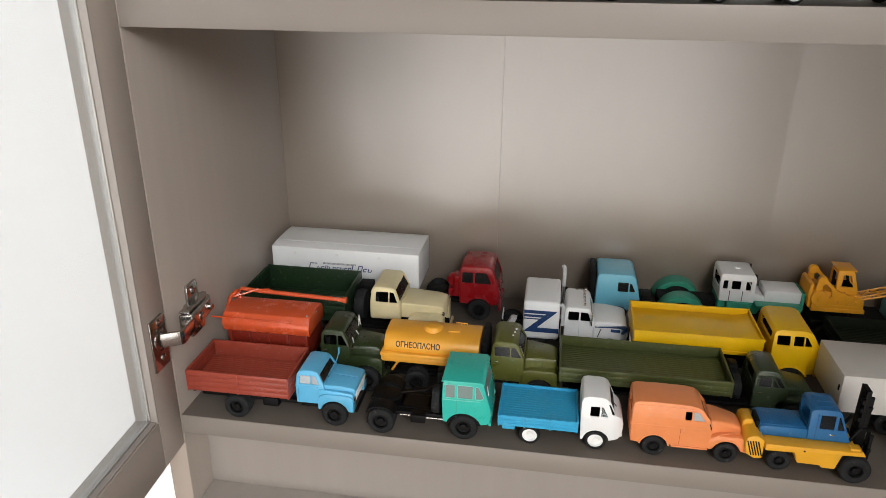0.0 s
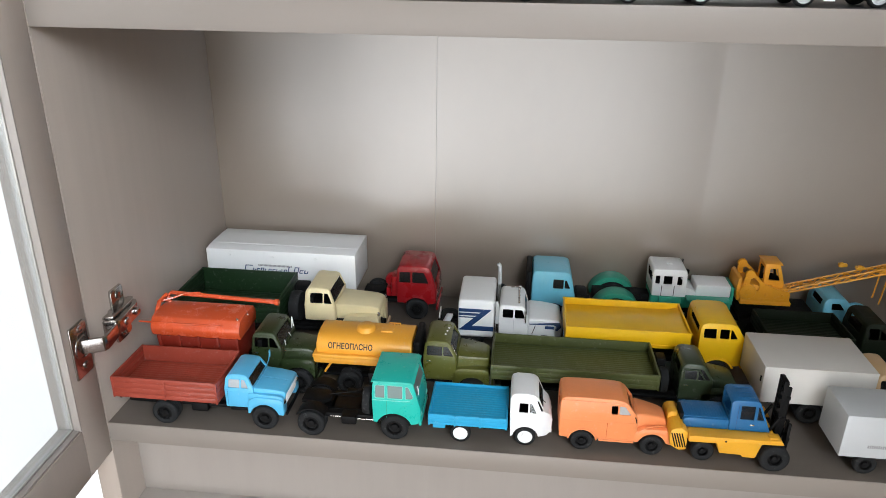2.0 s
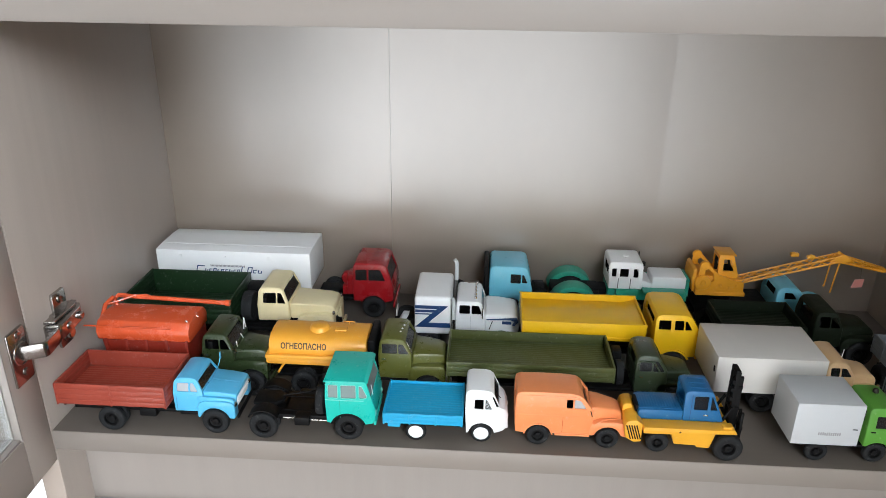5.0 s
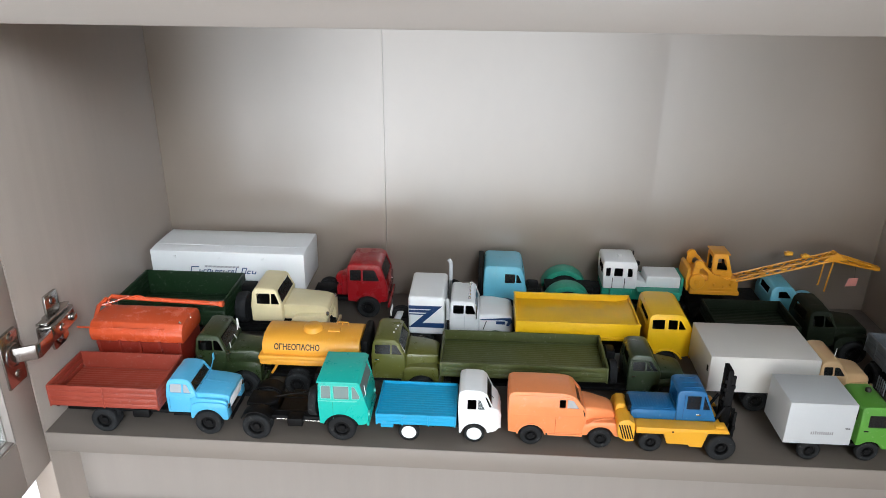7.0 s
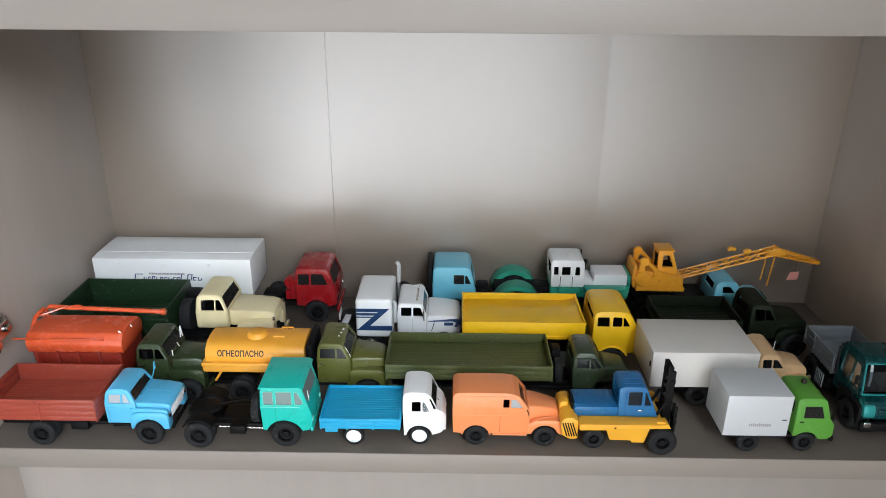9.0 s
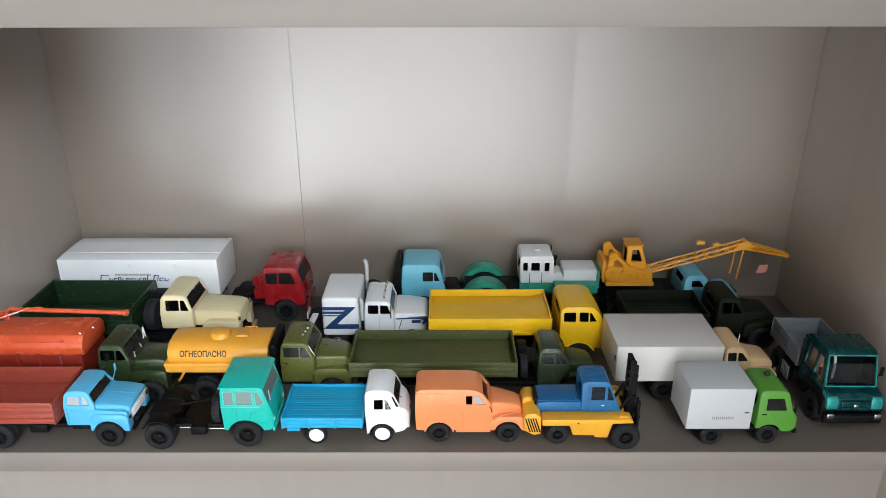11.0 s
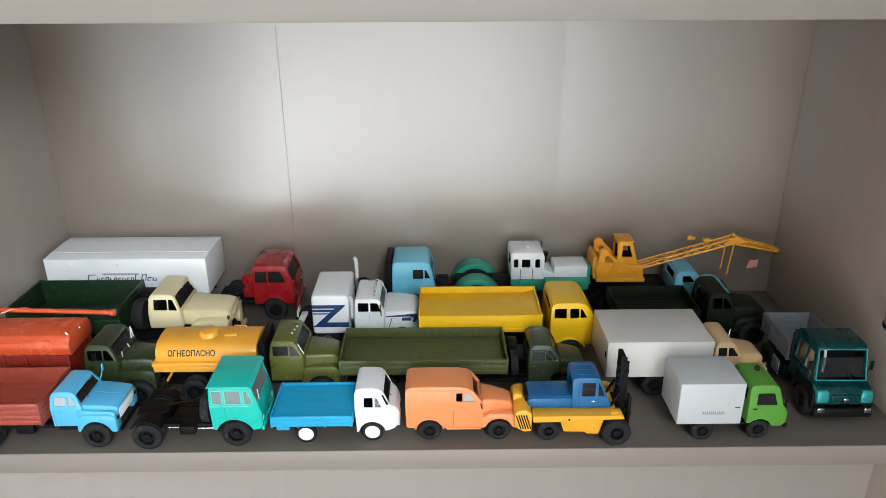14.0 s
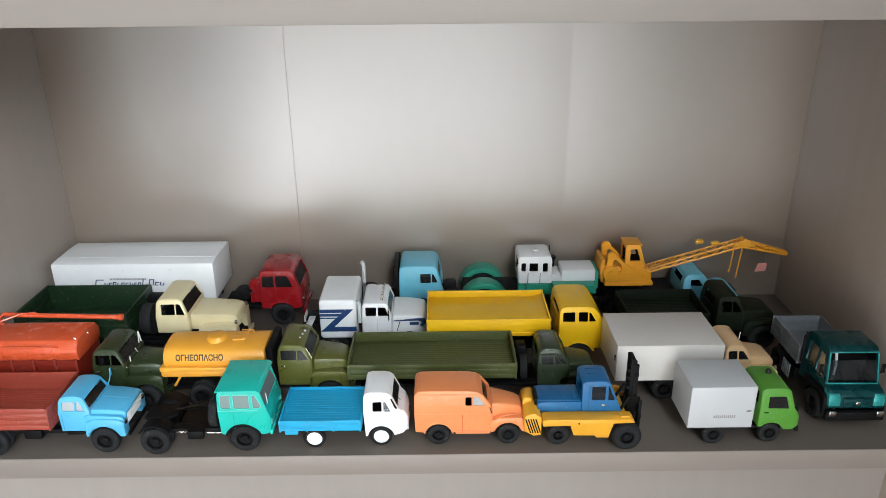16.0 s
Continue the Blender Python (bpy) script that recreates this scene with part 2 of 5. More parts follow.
def shrink(profile, t):
    """The profile drawn in by t on all sides."""
    n, out = len(profile), []
    area = sum(profile[i][0] * profile[(i + 1) % n][1] - profile[(i + 1) % n][0] * profile[i][1] for i in range(n))
    s = 1 if area > 0 else -1
    for i in range(n):
        p, q, r = Vector(profile[i - 1]), Vector(profile[i]), Vector(profile[(i + 1) % n])
        a, b = (q - p).normalized(), (r - q).normalized()
        na, nb = Vector((-a.y, a.x)) * s, Vector((-b.y, b.x)) * s
        m = na + nb
        m = m / max(m.length_squared / 2, 0.6)
        out.append(tuple(q + m * t))
    return out


def soften(poly, r=0.9):
    """The polygon with its corners cut round."""
    out, n = [], len(poly)
    for i in range(n):
        p, q, s = Vector(poly[i - 1]), Vector(poly[i]), Vector(poly[(i + 1) % n])
        a, b = (p - q), (s - q)
        a, b = a.normalized() * min(r, a.length * 0.4), b.normalized() * min(r, b.length * 0.4)
        out += [tuple(q + a), tuple(q + (a + b) * 0.28), tuple(q + b)]
    return out


def cab(th, profile, w, belt, tumble, mat, windows, screen=None, rear=None, bevel=1.4, name="cab", pane=SMOKE, hollow=None, label="", panes=True, side=(), trim=None, plan=None, lining=None):
    """A hollow cab with window openings. windows: side polygons in x, z; screen: ((x, z) low, (x, z) high, half widths low and high);
    rear: (x, half width, z low, z high); hollow: the inner profile; side: a pane material, or None for an open window, for each of the windows."""
    windows = [soften(p) for p in windows]
    bm, half = shell(profile, w, belt, tumble, bevel, 3, plan)
    inner = hollow or shrink(profile, 1.3)
    ib = prism(inner, -w, w)
    slice_hull(ib, belt, plan)
    bend(ib, lambda c: Vector((c.x, math.copysign(half(c.z, c.x) - 1.3, c.y), c.z)))
    finish(ib)
    # inner faces turn black unless a lining is given, painting the shade inside
    for f in ib.faces:
        f.material_index = 1
    cuts = [ib]
    for poly in windows:
        cuts.append(prism(poly, -w - 4, w + 4, "xz", 0.0))
    if screen:
        (x0, z0), (x1, z1), a, b = screen
        d = Vector((x1 - x0, z1 - z0)).normalized()
        nx, nz = d.y, -d.x
        q = [(x0, -a, z0), (x0, a, z0), (x1, b, z1), (x1, -b, z1)]
        c = bmesh.new()
        lo = [c.verts.new((x - 4 * nx, y, z - 4 * nz)) for x, y, z in q]
        hi = [c.verts.new((x + 4 * nx, y, z + 4 * nz)) for x, y, z in q]
        c.faces.new(lo), c.faces.new(hi[::-1])
        for i in range(4):
            c.faces.new((lo[i], hi[i], hi[(i + 1) % 4], lo[(i + 1) % 4]))
        cuts.append(finish(c))
    if rear:
        x, hw, z0, z1 = rear
        cuts.append(prism([(-hw, z0), (hw, z0), (hw, z1), (-hw, z1)], x - 4, x + 4, "yz"))
    body = part(name, carve(bm, cuts), mat, th, label, lining=lining or BLACK)
    if trim:
        for poly in windows:
            for s in (-1, 1):
                part("window_trim", tube([(x, s * (half(z, x) + 0.05), z) for x, z in poly + poly[:1]], 0.32, 5), trim, body)
    if panes:
        for k, poly in enumerate(windows):
            for s in (-1, 1):
                if side and side[k] is None:
                    continue
                p = prism(poly, 0.0, 0.35)
                bend(p, lambda c: Vector((c.x, s * (half(c.z, c.x) - 1.15 + c.y), c.z)))
                part("window_pane", p, side[k] if side else pane, body)
        if screen:
            c = bmesh.new()
            lo = [c.verts.new((x - 0.7 * nx, y, z - 0.7 * nz)) for x, y, z in ((x0, -a, z0), (x0, a, z0), (x1, b, z1), (x1, -b, z1))]
            hi = [c.verts.new((v.co.x - 0.35 * nx, v.co.y, v.co.z - 0.35 * nz)) for v in lo]
            c.faces.new(lo), c.faces.new(hi[::-1])
            for i in range(4):
                c.faces.new((lo[i], hi[i], hi[(i + 1) % 4], lo[(i + 1) % 4]))
            part("windscreen", finish(c), pane, body)
    return body


def wheel(th, x, y, r, width, side, rim=BLACK, name="wheel", hub=0.58):
    """One wheel whose outer face looks to side (-1: towards -y)."""
    seg = 28
    w = width / 2
    tyre = lathe([(r * hub, -w), (r * 0.86, -w), (r * 0.96, -w * 0.8), (r, -w * 0.6), (r, -w * 0.42), (r * 0.965, -w * 0.38), (r * 0.965, -w * 0.26), (r, -w * 0.22), (r, w * 0.22), (r * 0.965, w * 0.26), (r * 0.965, w * 0.38), (r, w * 0.42), (r, w * 0.6), (r * 0.96, w * 0.8), (r * 0.86, w), (r * 0.74, w * 1.02), (r * hub, w * 0.9), (r * hub, -w)], "y", (x, y, r), seg)
    if side < 0:
        bend(tyre, lambda c: Vector((c.x, 2 * y - c.y, c.z)))
    t = part(name, tyre, RUBBER, th)
    h = r * hub
    prof = [(h * 0.99, -w * 0.6), (h, w * 0.75), (h * 0.86, w * 0.8), (h * 0.80, w * 0.35), (h * 0.5, w * 0.22), (h * 0.42, w * 0.75), (h * 0.22, w * 0.85), (h * 0.12, w * 0.85)]
    disc = lathe([(p, q * side) for p, q in prof], "y", (x, y, r), 20)
    nuts = [cyl(h * 0.07, 0, 0.5, "y", (x + h * 0.62 * math.cos(a), y + side * w * 0.25 - (0.5 if side < 0 else 0), r + h * 0.62 * math.sin(a)), 6) for a in [2 * math.pi * k / 6 for k in range(6)]]
    part("rim", join(disc, *nuts), rim, t)
    return t


def axle_pair(th, x, r, width, out, rim=BLACK, dual=False, hub=0.58):
    for s in (-1, 1):
        wheel(th, x, s * (out - width / 2), r, width, s, rim, hub=hub)
        if dual:
            wheel(th, x, s * (out - width * 1.55), r, width * 0.9, s, rim, hub=hub)
    part("axle", join(cyl(1.5, -out + width, out - width, "y", (x, 0, r), 10), lathe([(1.5, -4), (3.4, -2), (3.4, 2), (1.5, 4)], "y", (x, 0, r), 12)), BLACK, th)


def chassis(th, x0, x1, z0, z1, half=8.5, mat=BLACK, cross=5, tank=None):
    """Two frame rails with cross members, a tank and a drive shaft."""
    for s in (-1, 1):
        part("frame_rail", box(x0, x1, s * half - 1.2, s * half + 1.2, z0, z1, 0.3), mat, th)
    for k in range(cross):
        x = x0 + 3 + (x1 - x0 - 6) * k / (cross - 1)
        part("cross_member", box(x - 1.2, x + 1.2, -half - 0.5, half + 0.5, z0 + 0.6, z1 - 0.6, 0.2), mat, th)
    part("drive_shaft", cyl(1.0, x0 + 12, x1 - 12, "x", (0, 0, z0 - 1.5), 8), mat, th)
    # plate added to keep light out and darken the gaps under the truck
    part("underbody", box(x0 + 5, x1 - 5, -half - 7, half + 7, z0 + 1.2, z1 - 0.6, 0.5), mat, th)
    if tank:
        xa, xb, y, z, r = tank
        part("fuel_tank", prism([(y - r, z - r), (y + r, z - r), (y + r, z + r), (y - r, z + r)], xa, xb, "yz", 1.2), mat, th)


def cargo_bed(th, x0, x1, w, z0, z1, mat, floor_z=None, thick=1.3, boards=3, cols=3, plank=True, inner=None):
    """An open bed: floor with planks, four sides with boards, ribs and posts."""
    fz = floor_z if floor_z is not None else z0 + 2
    deck = part("bed_floor", box(x0 + thick, x1 - thick, -w + thick, w - thick, fz - 1.5, fz, 0.15), inner or mat, th)
    if plank:
        for k in range(int((2 * w - 2 * thick) / 3.2)):
            part("floor_plank", box(x0 + thick, x1 - thick, -w + thick + k * 3.2 + 0.15, -w + thick + k * 3.2 + 3.0, fz - 0.1, fz + 0.14, 0.06), inner or mat, deck)
    h = (z1 - z0) / boards
    for s in (-1, 1):
        lo, hi = (-w, -w + thick) if s < 0 else (w - thick, w)
        side = part("side_board", box(x0, x1, lo, hi, z0 + 0.12, z1, 0.2), mat, th)
        for k in range(boards):
            yy = (-w - 0.35, -w + 0.1) if s < 0 else (w - 0.1, w + 0.35)
            part("board", box(x0 + 0.6, x1 - 0.6, yy[0], yy[1], z0 + k * h + 0.45, z0 + (k + 1) * h - 0.45, 0.15), mat, side)
        for k in range(cols + 1):
            x = x0 + 0.8 + (x1 - x0 - 1.6) * k / cols
            yy = (-w - 0.7, -w + 0.1) if s < 0 else (w - 0.1, w + 0.7)
            part("side_post", box(x - 0.7, x + 0.7, yy[0], yy[1], z0 - 0.3, z1 - 0.2, 0.2), mat, side)
    for x, nm in ((x0, "tailboard"), (x1 - thick, "headboard")):
        end = part(nm, box(x, x + thick, -w + thick, w - thick, z0, z1, 0.2), mat, th)
        for k in range(boards):
            part("board", box(x - 0.3, x + thick + 0.3, -w + thick + 0.6, w - thick - 0.6, z0 + k * h + 0.45, z0 + (k + 1) * h - 0.45, 0.15), mat, end)
    part("bed_bearer", join(*[box(x0 + 4 + (x1 - x0 - 8) * k / 4 - 1, x0 + 4 + (x1 - x0 - 8) * k / 4 + 1, -w + 3, w - 3, z0 - 3, z0 + 0.3, 0.2) for k in range(5)]), BLACK, th)


def headlights(th, x, y, z, r=2.0, mat=None):
    for s in (-1, 1):
        part("headlight", lathe([(r, 0), (r, 1.0), (r * 0.8, 1.5), (r * 0.3, 1.9)], "x", (x, s * y, z), 14), mat or CHROME, th)


def mirror(th, base, top, mat=BLACK, w=3.0, h=5.5):
    """A mirror on an arm: base and top in millimetres."""
    m = part("mirror", box(top[0] - 0.5, top[0] + 0.5, top[1] - w / 2, top[1] + w / 2, top[2] - h / 2, top[2] + h / 2, 0.4), mat, th)
    part("mirror_arm", tube([base, ((base[0] + top[0]) / 2 + 0.5, (base[1] + top[1]) / 2, (base[2] + top[2]) / 2), top], 0.4, 6), mat, m)


def fender(th, cx, r, rw, x0, x1, ztop, y0, y1, mat, bevel=1.5, zlow=None, name="fender"):
    """A wing over a wheel of radius rw at cx, with its arch cut out."""
    zl = zlow if zlow is not None else rw
    prof = [(x1, zl), (x1, ztop - 3), (x1 - 2.5, ztop - 0.8), (x1 - 6, ztop), (x0 + 7, ztop), (x0 + 2, ztop - 2), (x0, ztop - 6), (x0, zl)]
    a = math.degrees(math.asin(max(-1, min(1, (zl - rw) / r))))
    prof = prof + arc(cx, rw, r, 180 - a, a, 10)
    for s in (-1, 1):
        lo, hi = sorted((s * y0, s * y1))
        part(name, prism(prof, lo, hi, "xz", bevel, 2, 40), mat, th)
# ---- the cabinet and the room ----
IW, ID, IH, UT = 764.0, 273.0, 315.7, 336.6  # inner width, depth, height to the next shelf, that shelf's top


def structure(name, bm, mat, label=""):
    return solid(name, bm, mat, label, "", "structure")


structure("wall_left", box(-18, 0, 0, ID + 4, -795, 760, 0.5), LAMINATE, "taupe laminate side panel of the cabinet")
structure("wall_right", box(IW, IW + 18, 0, ID + 4, -795, 760, 0.5), LAMINATE, "taupe laminate side panel of the cabinet")
structure("shelf_1", box(0.1, IW - 0.1, 0, ID - 0.8, -18, 0, 0.5), SHELFSHADE, "taupe laminate shelf that carries the model trucks")
structure("shelf_2", box(0.1, IW - 0.1, 0, ID - 0.8, IH, UT, 0.5), SHELFSHADE, "taupe laminate shelf above the model trucks")
structure("cabinet_top", box(0.1, IW - 0.1, 0, ID, 740, 759, 0.5), LAMINATE, "taupe laminate top of the cabinet")
for title, z0, z1 in (("shelf_edge_1", -18, 0), ("shelf_edge_2", IH, UT), ("shelf_edge_3", -118, -98.1)):
    structure(title, box(0.2, IW - 0.2, -1.0, -0.05, z0, z1, 0.35), EDGE, "light taupe edge band of the shelf")
structure("panel_edge_1", box(-18, 0, -1.0, -0.05, -795, 760, 0.35), LAMINATE, "light taupe edge band of the side panel")
structure("panel_edge_2", box(IW, IW + 18, -1.0, -0.05, -795, 760, 0.35), LAMINATE, "light taupe edge band of the side panel")
structure("recessed_rail", box(0.1, IW - 0.1, 35, 50, -98, -18.1, 0.4), DOORWOOD, "taupe rail set back under the shelf")
structure("lower_board", box(0.1, IW - 0.1, 0, ID - 0.8, -118, -98.1, 0.5), DOORWOOD, "taupe board below the rail")
structure("lower_back", box(0.1, IW - 0.1, ID, ID + 3, -795, -118.1, 0.2), LAMINATE, "taupe back of the lower compartment")

# the back: three sheets that meet in upright joints, none of them quite flat
for k, (x0, x1, d0, d1, bow) in enumerate(((0.1, 241.5, 0.0, -0.6, 0.5), (241.6, 522.9, 0.3, 0.6, -1.4), (523.0, IW - 0.1, 2.2, -2.0, 0.0))):
    bm = bmesh.new()
    n, rows = 16, 10
    grid = [[None] * (rows + 1) for _ in range(n + 1)]
    for i in range(n + 1):
        u = i / n
        for j in range(rows + 1):
            z = -18 + (740 + 18) * j / rows
            wave = 0.10 * math.sin(3.1 * u + 0.011 * z + k)
            grid[i][j] = bm.verts.new((x0 + (x1 - x0) * u, ID + d0 + (d1 - d0) * u + bow * 4 * u * (1 - u) * 0.5 + wave, z))
    for i in range(n):
        for j in range(rows):
            bm.faces.new((grid[i][j], grid[i + 1][j], grid[i + 1][j + 1], grid[i][j + 1]))
    ext = bmesh.ops.extrude_face_region(bm, geom=bm.faces[:])
    bmesh.ops.translate(bm, verts=[v for v in ext["geom"] if isinstance(v, bmesh.types.BMVert)], vec=(0, 3.2, 0))
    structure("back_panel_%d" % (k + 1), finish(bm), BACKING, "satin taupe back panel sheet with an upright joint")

# the room, unseen: dark walls and floor added to cut bounce and tone reflections
structure("floor", box(RX0 * 1000, RX1 * 1000, RY0 * 1000, RY1 * 1000, RZ0 * 1000 - 50, RZ0 * 1000, 0), FLOOR, "brown wooden floor")
structure("ceiling", box(RX0 * 1000, RX1 * 1000, RY0 * 1000, RY1 * 1000, RZ1 * 1000, RZ1 * 1000 + 50, 0), CEIL, "white ceiling")
structure("room_wall_1", box(RX0 * 1000 - 60, RX0 * 1000, RY0 * 1000, RY1 * 1000, RZ0 * 1000, RZ1 * 1000, 0), PAPER, "plain papered wall")
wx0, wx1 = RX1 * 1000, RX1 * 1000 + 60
sy0, sy1, sz0, sz1 = (v * 1000 for v in SIDEOPENING)
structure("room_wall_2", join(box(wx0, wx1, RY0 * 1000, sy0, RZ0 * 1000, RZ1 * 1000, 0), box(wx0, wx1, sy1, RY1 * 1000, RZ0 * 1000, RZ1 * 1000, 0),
                              box(wx0, wx1, sy0, sy1, RZ0 * 1000, sz0, 0), box(wx0, wx1, sy0, sy1, sz1, RZ1 * 1000, 0)), PAPER, "unseen papered wall with an opening for a lamp")
bx0, bx1, bz0, bz1 = -1450, -60, -640, 1500
structure("room_wall_3", join(box(bx1, RX1 * 1000, RY1 * 1000, RY1 * 1000 + 60, RZ0 * 1000, RZ1 * 1000, 0), box(RX0 * 1000, bx0, RY1 * 1000, RY1 * 1000 + 60, RZ0 * 1000, RZ1 * 1000, 0),
                              box(bx0, bx1, RY1 * 1000, RY1 * 1000 + 60, RZ0 * 1000, bz0, 0), box(bx0, bx1, RY1 * 1000, RY1 * 1000 + 60, bz1, RZ1 * 1000, 0)), WALL, "white wall with an opening for the glowing panel")
# self-lit panel, added to turn the view through the door glass white
GLOWPANEL = bpy.data.materials.new("glowing_white_panel")
GLOWPANEL.use_nodes = True
glow = GLOWPANEL.node_tree.nodes["Principled BSDF"]
glow.inputs["Emission Color"].default_value = (0.95, 0.98, 1.0, 1)
glow.inputs["Emission Strength"].default_value = 0.56
structure("backdrop", box(bx0 - 400, bx1 + 60, RY1 * 1000 + 150, RY1 * 1000 + 160, bz0 - 100, bz1 + 300, 0), GLOWPANEL, "glowing white panel added behind the door glass")
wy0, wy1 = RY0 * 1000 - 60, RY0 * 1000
xs = sorted({RX0, RX1, *[v for w in OPENINGS for v in w[:2]]})
zs = sorted({RZ0, RZ1, *[v for w in OPENINGS for v in w[2:]]})
cells = [(a, b, c, d) for a, b in zip(xs, xs[1:]) for c, d in zip(zs, zs[1:]) if not any(w[0] <= a and b <= w[1] and w[2] <= c and d <= w[3] for w in OPENINGS)]
structure("room_wall_4", join(*[box(a * 1000, b * 1000, wy0, wy1, c * 1000, d * 1000, 0) for a, b, c, d in cells]), PAPER, "unseen papered wall with openings for the added lamps")

# an unseen wall, added to block light from the cabinet's right end
structure("room_wall_5", box(800, 950, -1000, RY1 * 1000 - 1, RZ0 * 1000, RZ1 * 1000, 0), PAPER, "unseen wall added to shade the cabinet's right end")

# the open glazed door: it stands square to the front, hinged on the left panel
DW, DZ0, DZ1, DX0, DX1 = 396.0, -28.0, 735.0, -20.5, -0.1


def glass_door(x, yaw, flip, label):
    """A framed glass door standing open; flip mirrors it for the other side of the cabinet."""
    def bar(y0, y1, z0, z1, x0, x1, bevel, segs=2):
        return box(x0, x1, y0, y1, z0, z1, bevel, segs) if not flip else box(-x1, -x0, y0, y1, z0, z1, bevel, segs)
    door = thing("glass_door", x, -1.2, 0, yaw, label, "door")
    door["ox"] = 0.0
    part("stile", bar(-33, -0.1, DZ0, DZ1, DX0, DX1, 0.8), LAMINATE, door)
    part("stile", bar(-DW, -DW + 40, DZ0, DZ1, DX0, DX1, 0.8), LAMINATE, door)
    part("rail", bar(-DW + 40.1, -33.1, DZ0, 16, DX0, DX1, 0.8), LAMINATE, door)
    part("rail", bar(-DW + 40.1, -33.1, DZ1 - 48, DZ1, DX0, DX1, 0.8), LAMINATE, door)
    part("glazing_bead", bar(-34.8, -33.1, 16.1, DZ1 - 48.1, DX0 + 2, DX1 + 0.2, 0.6, 3), DOORWOOD, door, "light taupe glazing bead")
    part("glazing_bead", bar(-DW + 40.1, -DW + 45, 16.1, DZ1 - 48.1, DX0 + 2, DX1 - 1.5, 1.1, 3), EDGE, door, "light taupe glazing bead")
    part("glazing_bead", bar(-DW + 45.1, -34.9, 16.1, 17.8, DX0 + 2, DX1 - 1.0, 0.5), DOORWOOD, door, "light taupe glazing bead")
    part("glazing_bead", bar(-DW + 45.1, -34.9, DZ1 - 51, DZ1 - 48.1, DX0 + 2, DX1 - 1.5, 0.8), EDGE, door, "light taupe glazing bead")
    part("gasket", bar(-36.2, -34.9, 19.3, DZ1 - 51.1, DX0 + 9.5, DX1 - 5.4, 0.2), ALU, door, "grey glazing gasket")
    part("gasket", bar(-DW + 45.1, -34.9, 17.9, 19.2, DX0 + 9.5, DX1 - 5.4, 0.2), ALU, door, "grey glazing gasket")
    pane = part("glass_pane", bar(-DW + 43, -36.3, 19.3, DZ1 - 51.5, DX0 + 10.5, DX0 + 14, 0.2), DOORGLASS, door, "clear glass pane")
    pane.visible_shadow = False


glass_door(0, 2.2, False, "open cabinet door with a taupe frame and clear glass")
glass_door(IW, 0.0, True, "open cabinet door with a taupe frame and clear glass")


def cup_hinge(z, x=0.0, yaw=0.0, flip=1):
    """A sprung cabinet hinge: cup plate on the door, arm, and mounting plate on the side panel."""
    th = thing("cabinet_hinge", x, 8, z, yaw, "shiny chrome concealed cabinet hinge with screws", "hinge")
    th["ox"] = 0.0
    cup = part("cup_plate", prism([(-36, -24), (-16, -24), (-14.5, -22), (-14.5, 18), (-16, 20), (-36, 20)], -1.0, 2.6, "yz", 0.9, 3), NICKEL, th)
    part("cup", lathe([(9.5, -0.5), (9.5, 3.2), (8.4, 3.5), (7.8, 1.2)], "x", (0, -24, 0), 22), NICKEL, cup)
    for s in (-1, 1):
        part("screw", join(lathe([(3.1, 2.3), (3.1, 3.0), (2.2, 3.9), (0.4, 4.0)], "x", (0, -24, s * 15.5), 12), box(3.9, 4.2, -25.6, -22.4, s * 15.5 - 0.3, s * 15.5 + 0.3, 0)), NICKEL, cup)
    part("link", bend(prism([(-25.5, 1.5), (-17.8, 16.5), (-14.5, 17.8), (6, 15.4), (6, 12.8), (-14.8, 15.2), (-16, 14.2), (-22.6, 1.5)], -6.5, 5.5, "xy", 0.7), lambda c: Vector((c.y, c.x, c.z))), NICKEL, th)
    part("spring", tube([(4, -20, -4), (8, -14, -7), (9, -8, -6), (8, -4, -3)], 1.3, 8), NICKEL, th)
    arm = part("hinge_arm", bend(prism([(4, 3), (8, 14), (14, 15), (42, 12.5), (48, 9), (48, 3)], -6.5, 6.5, "xy", 1.0), lambda c: Vector((c.y, c.x, c.z))), NICKEL, th)
    for y in (20, 38):
        part("adjusting_screw", lathe([(3.3, 12), (3.3, 15.3), (2.4, 15.9), (0.5, 15.9)], "x", (0, y, 0), 12), NICKEL, arm)
    for s in (-1, 1):
        part("arm_cheek", bend(prism([(6, 2.5), (9, 10.5), (40, 9.5), (47, 7), (47, 2.5)], *sorted((s * 7.2, s * 9.2)), "xy", 0.4), lambda c: Vector((c.y, c.x, c.z))), NICKEL, arm)
    part("cam_screw", lathe([(4.6, 3), (4.6, 9), (3.8, 9.8), (1.2, 9.8)], "x", (0, 30, -12), 14), NICKEL, arm)
    plate = part("mounting_plate", join(box(0.05, 3.2, 18, 46, -9, 9, 0.8), prism([(24, -24), (40, -24), (41, -20), (41, 20), (40, 24), (24, 24), (23, 20), (23, -20)], 0.05, 2.6, "yz", 0.6)), NICKEL, th)
    for s in (-1, 1):
        part("screw", lathe([(3.4, 2.4), (3.4, 3.4), (2.4, 4.2), (0.5, 4.2)], "x", (0, 32, s * 17.5), 12), NICKEL, plate)
    for ob in ([th] + list(th.children_recursive))[1:] if flip < 0 else ():
        ob.data.transform(Matrix.Scale(-1, 4, (1, 0, 0)))
        ob.data.flip_normals()
    return th


cup_hinge(81)
cup_hinge(81, IW, 0.0, -1)

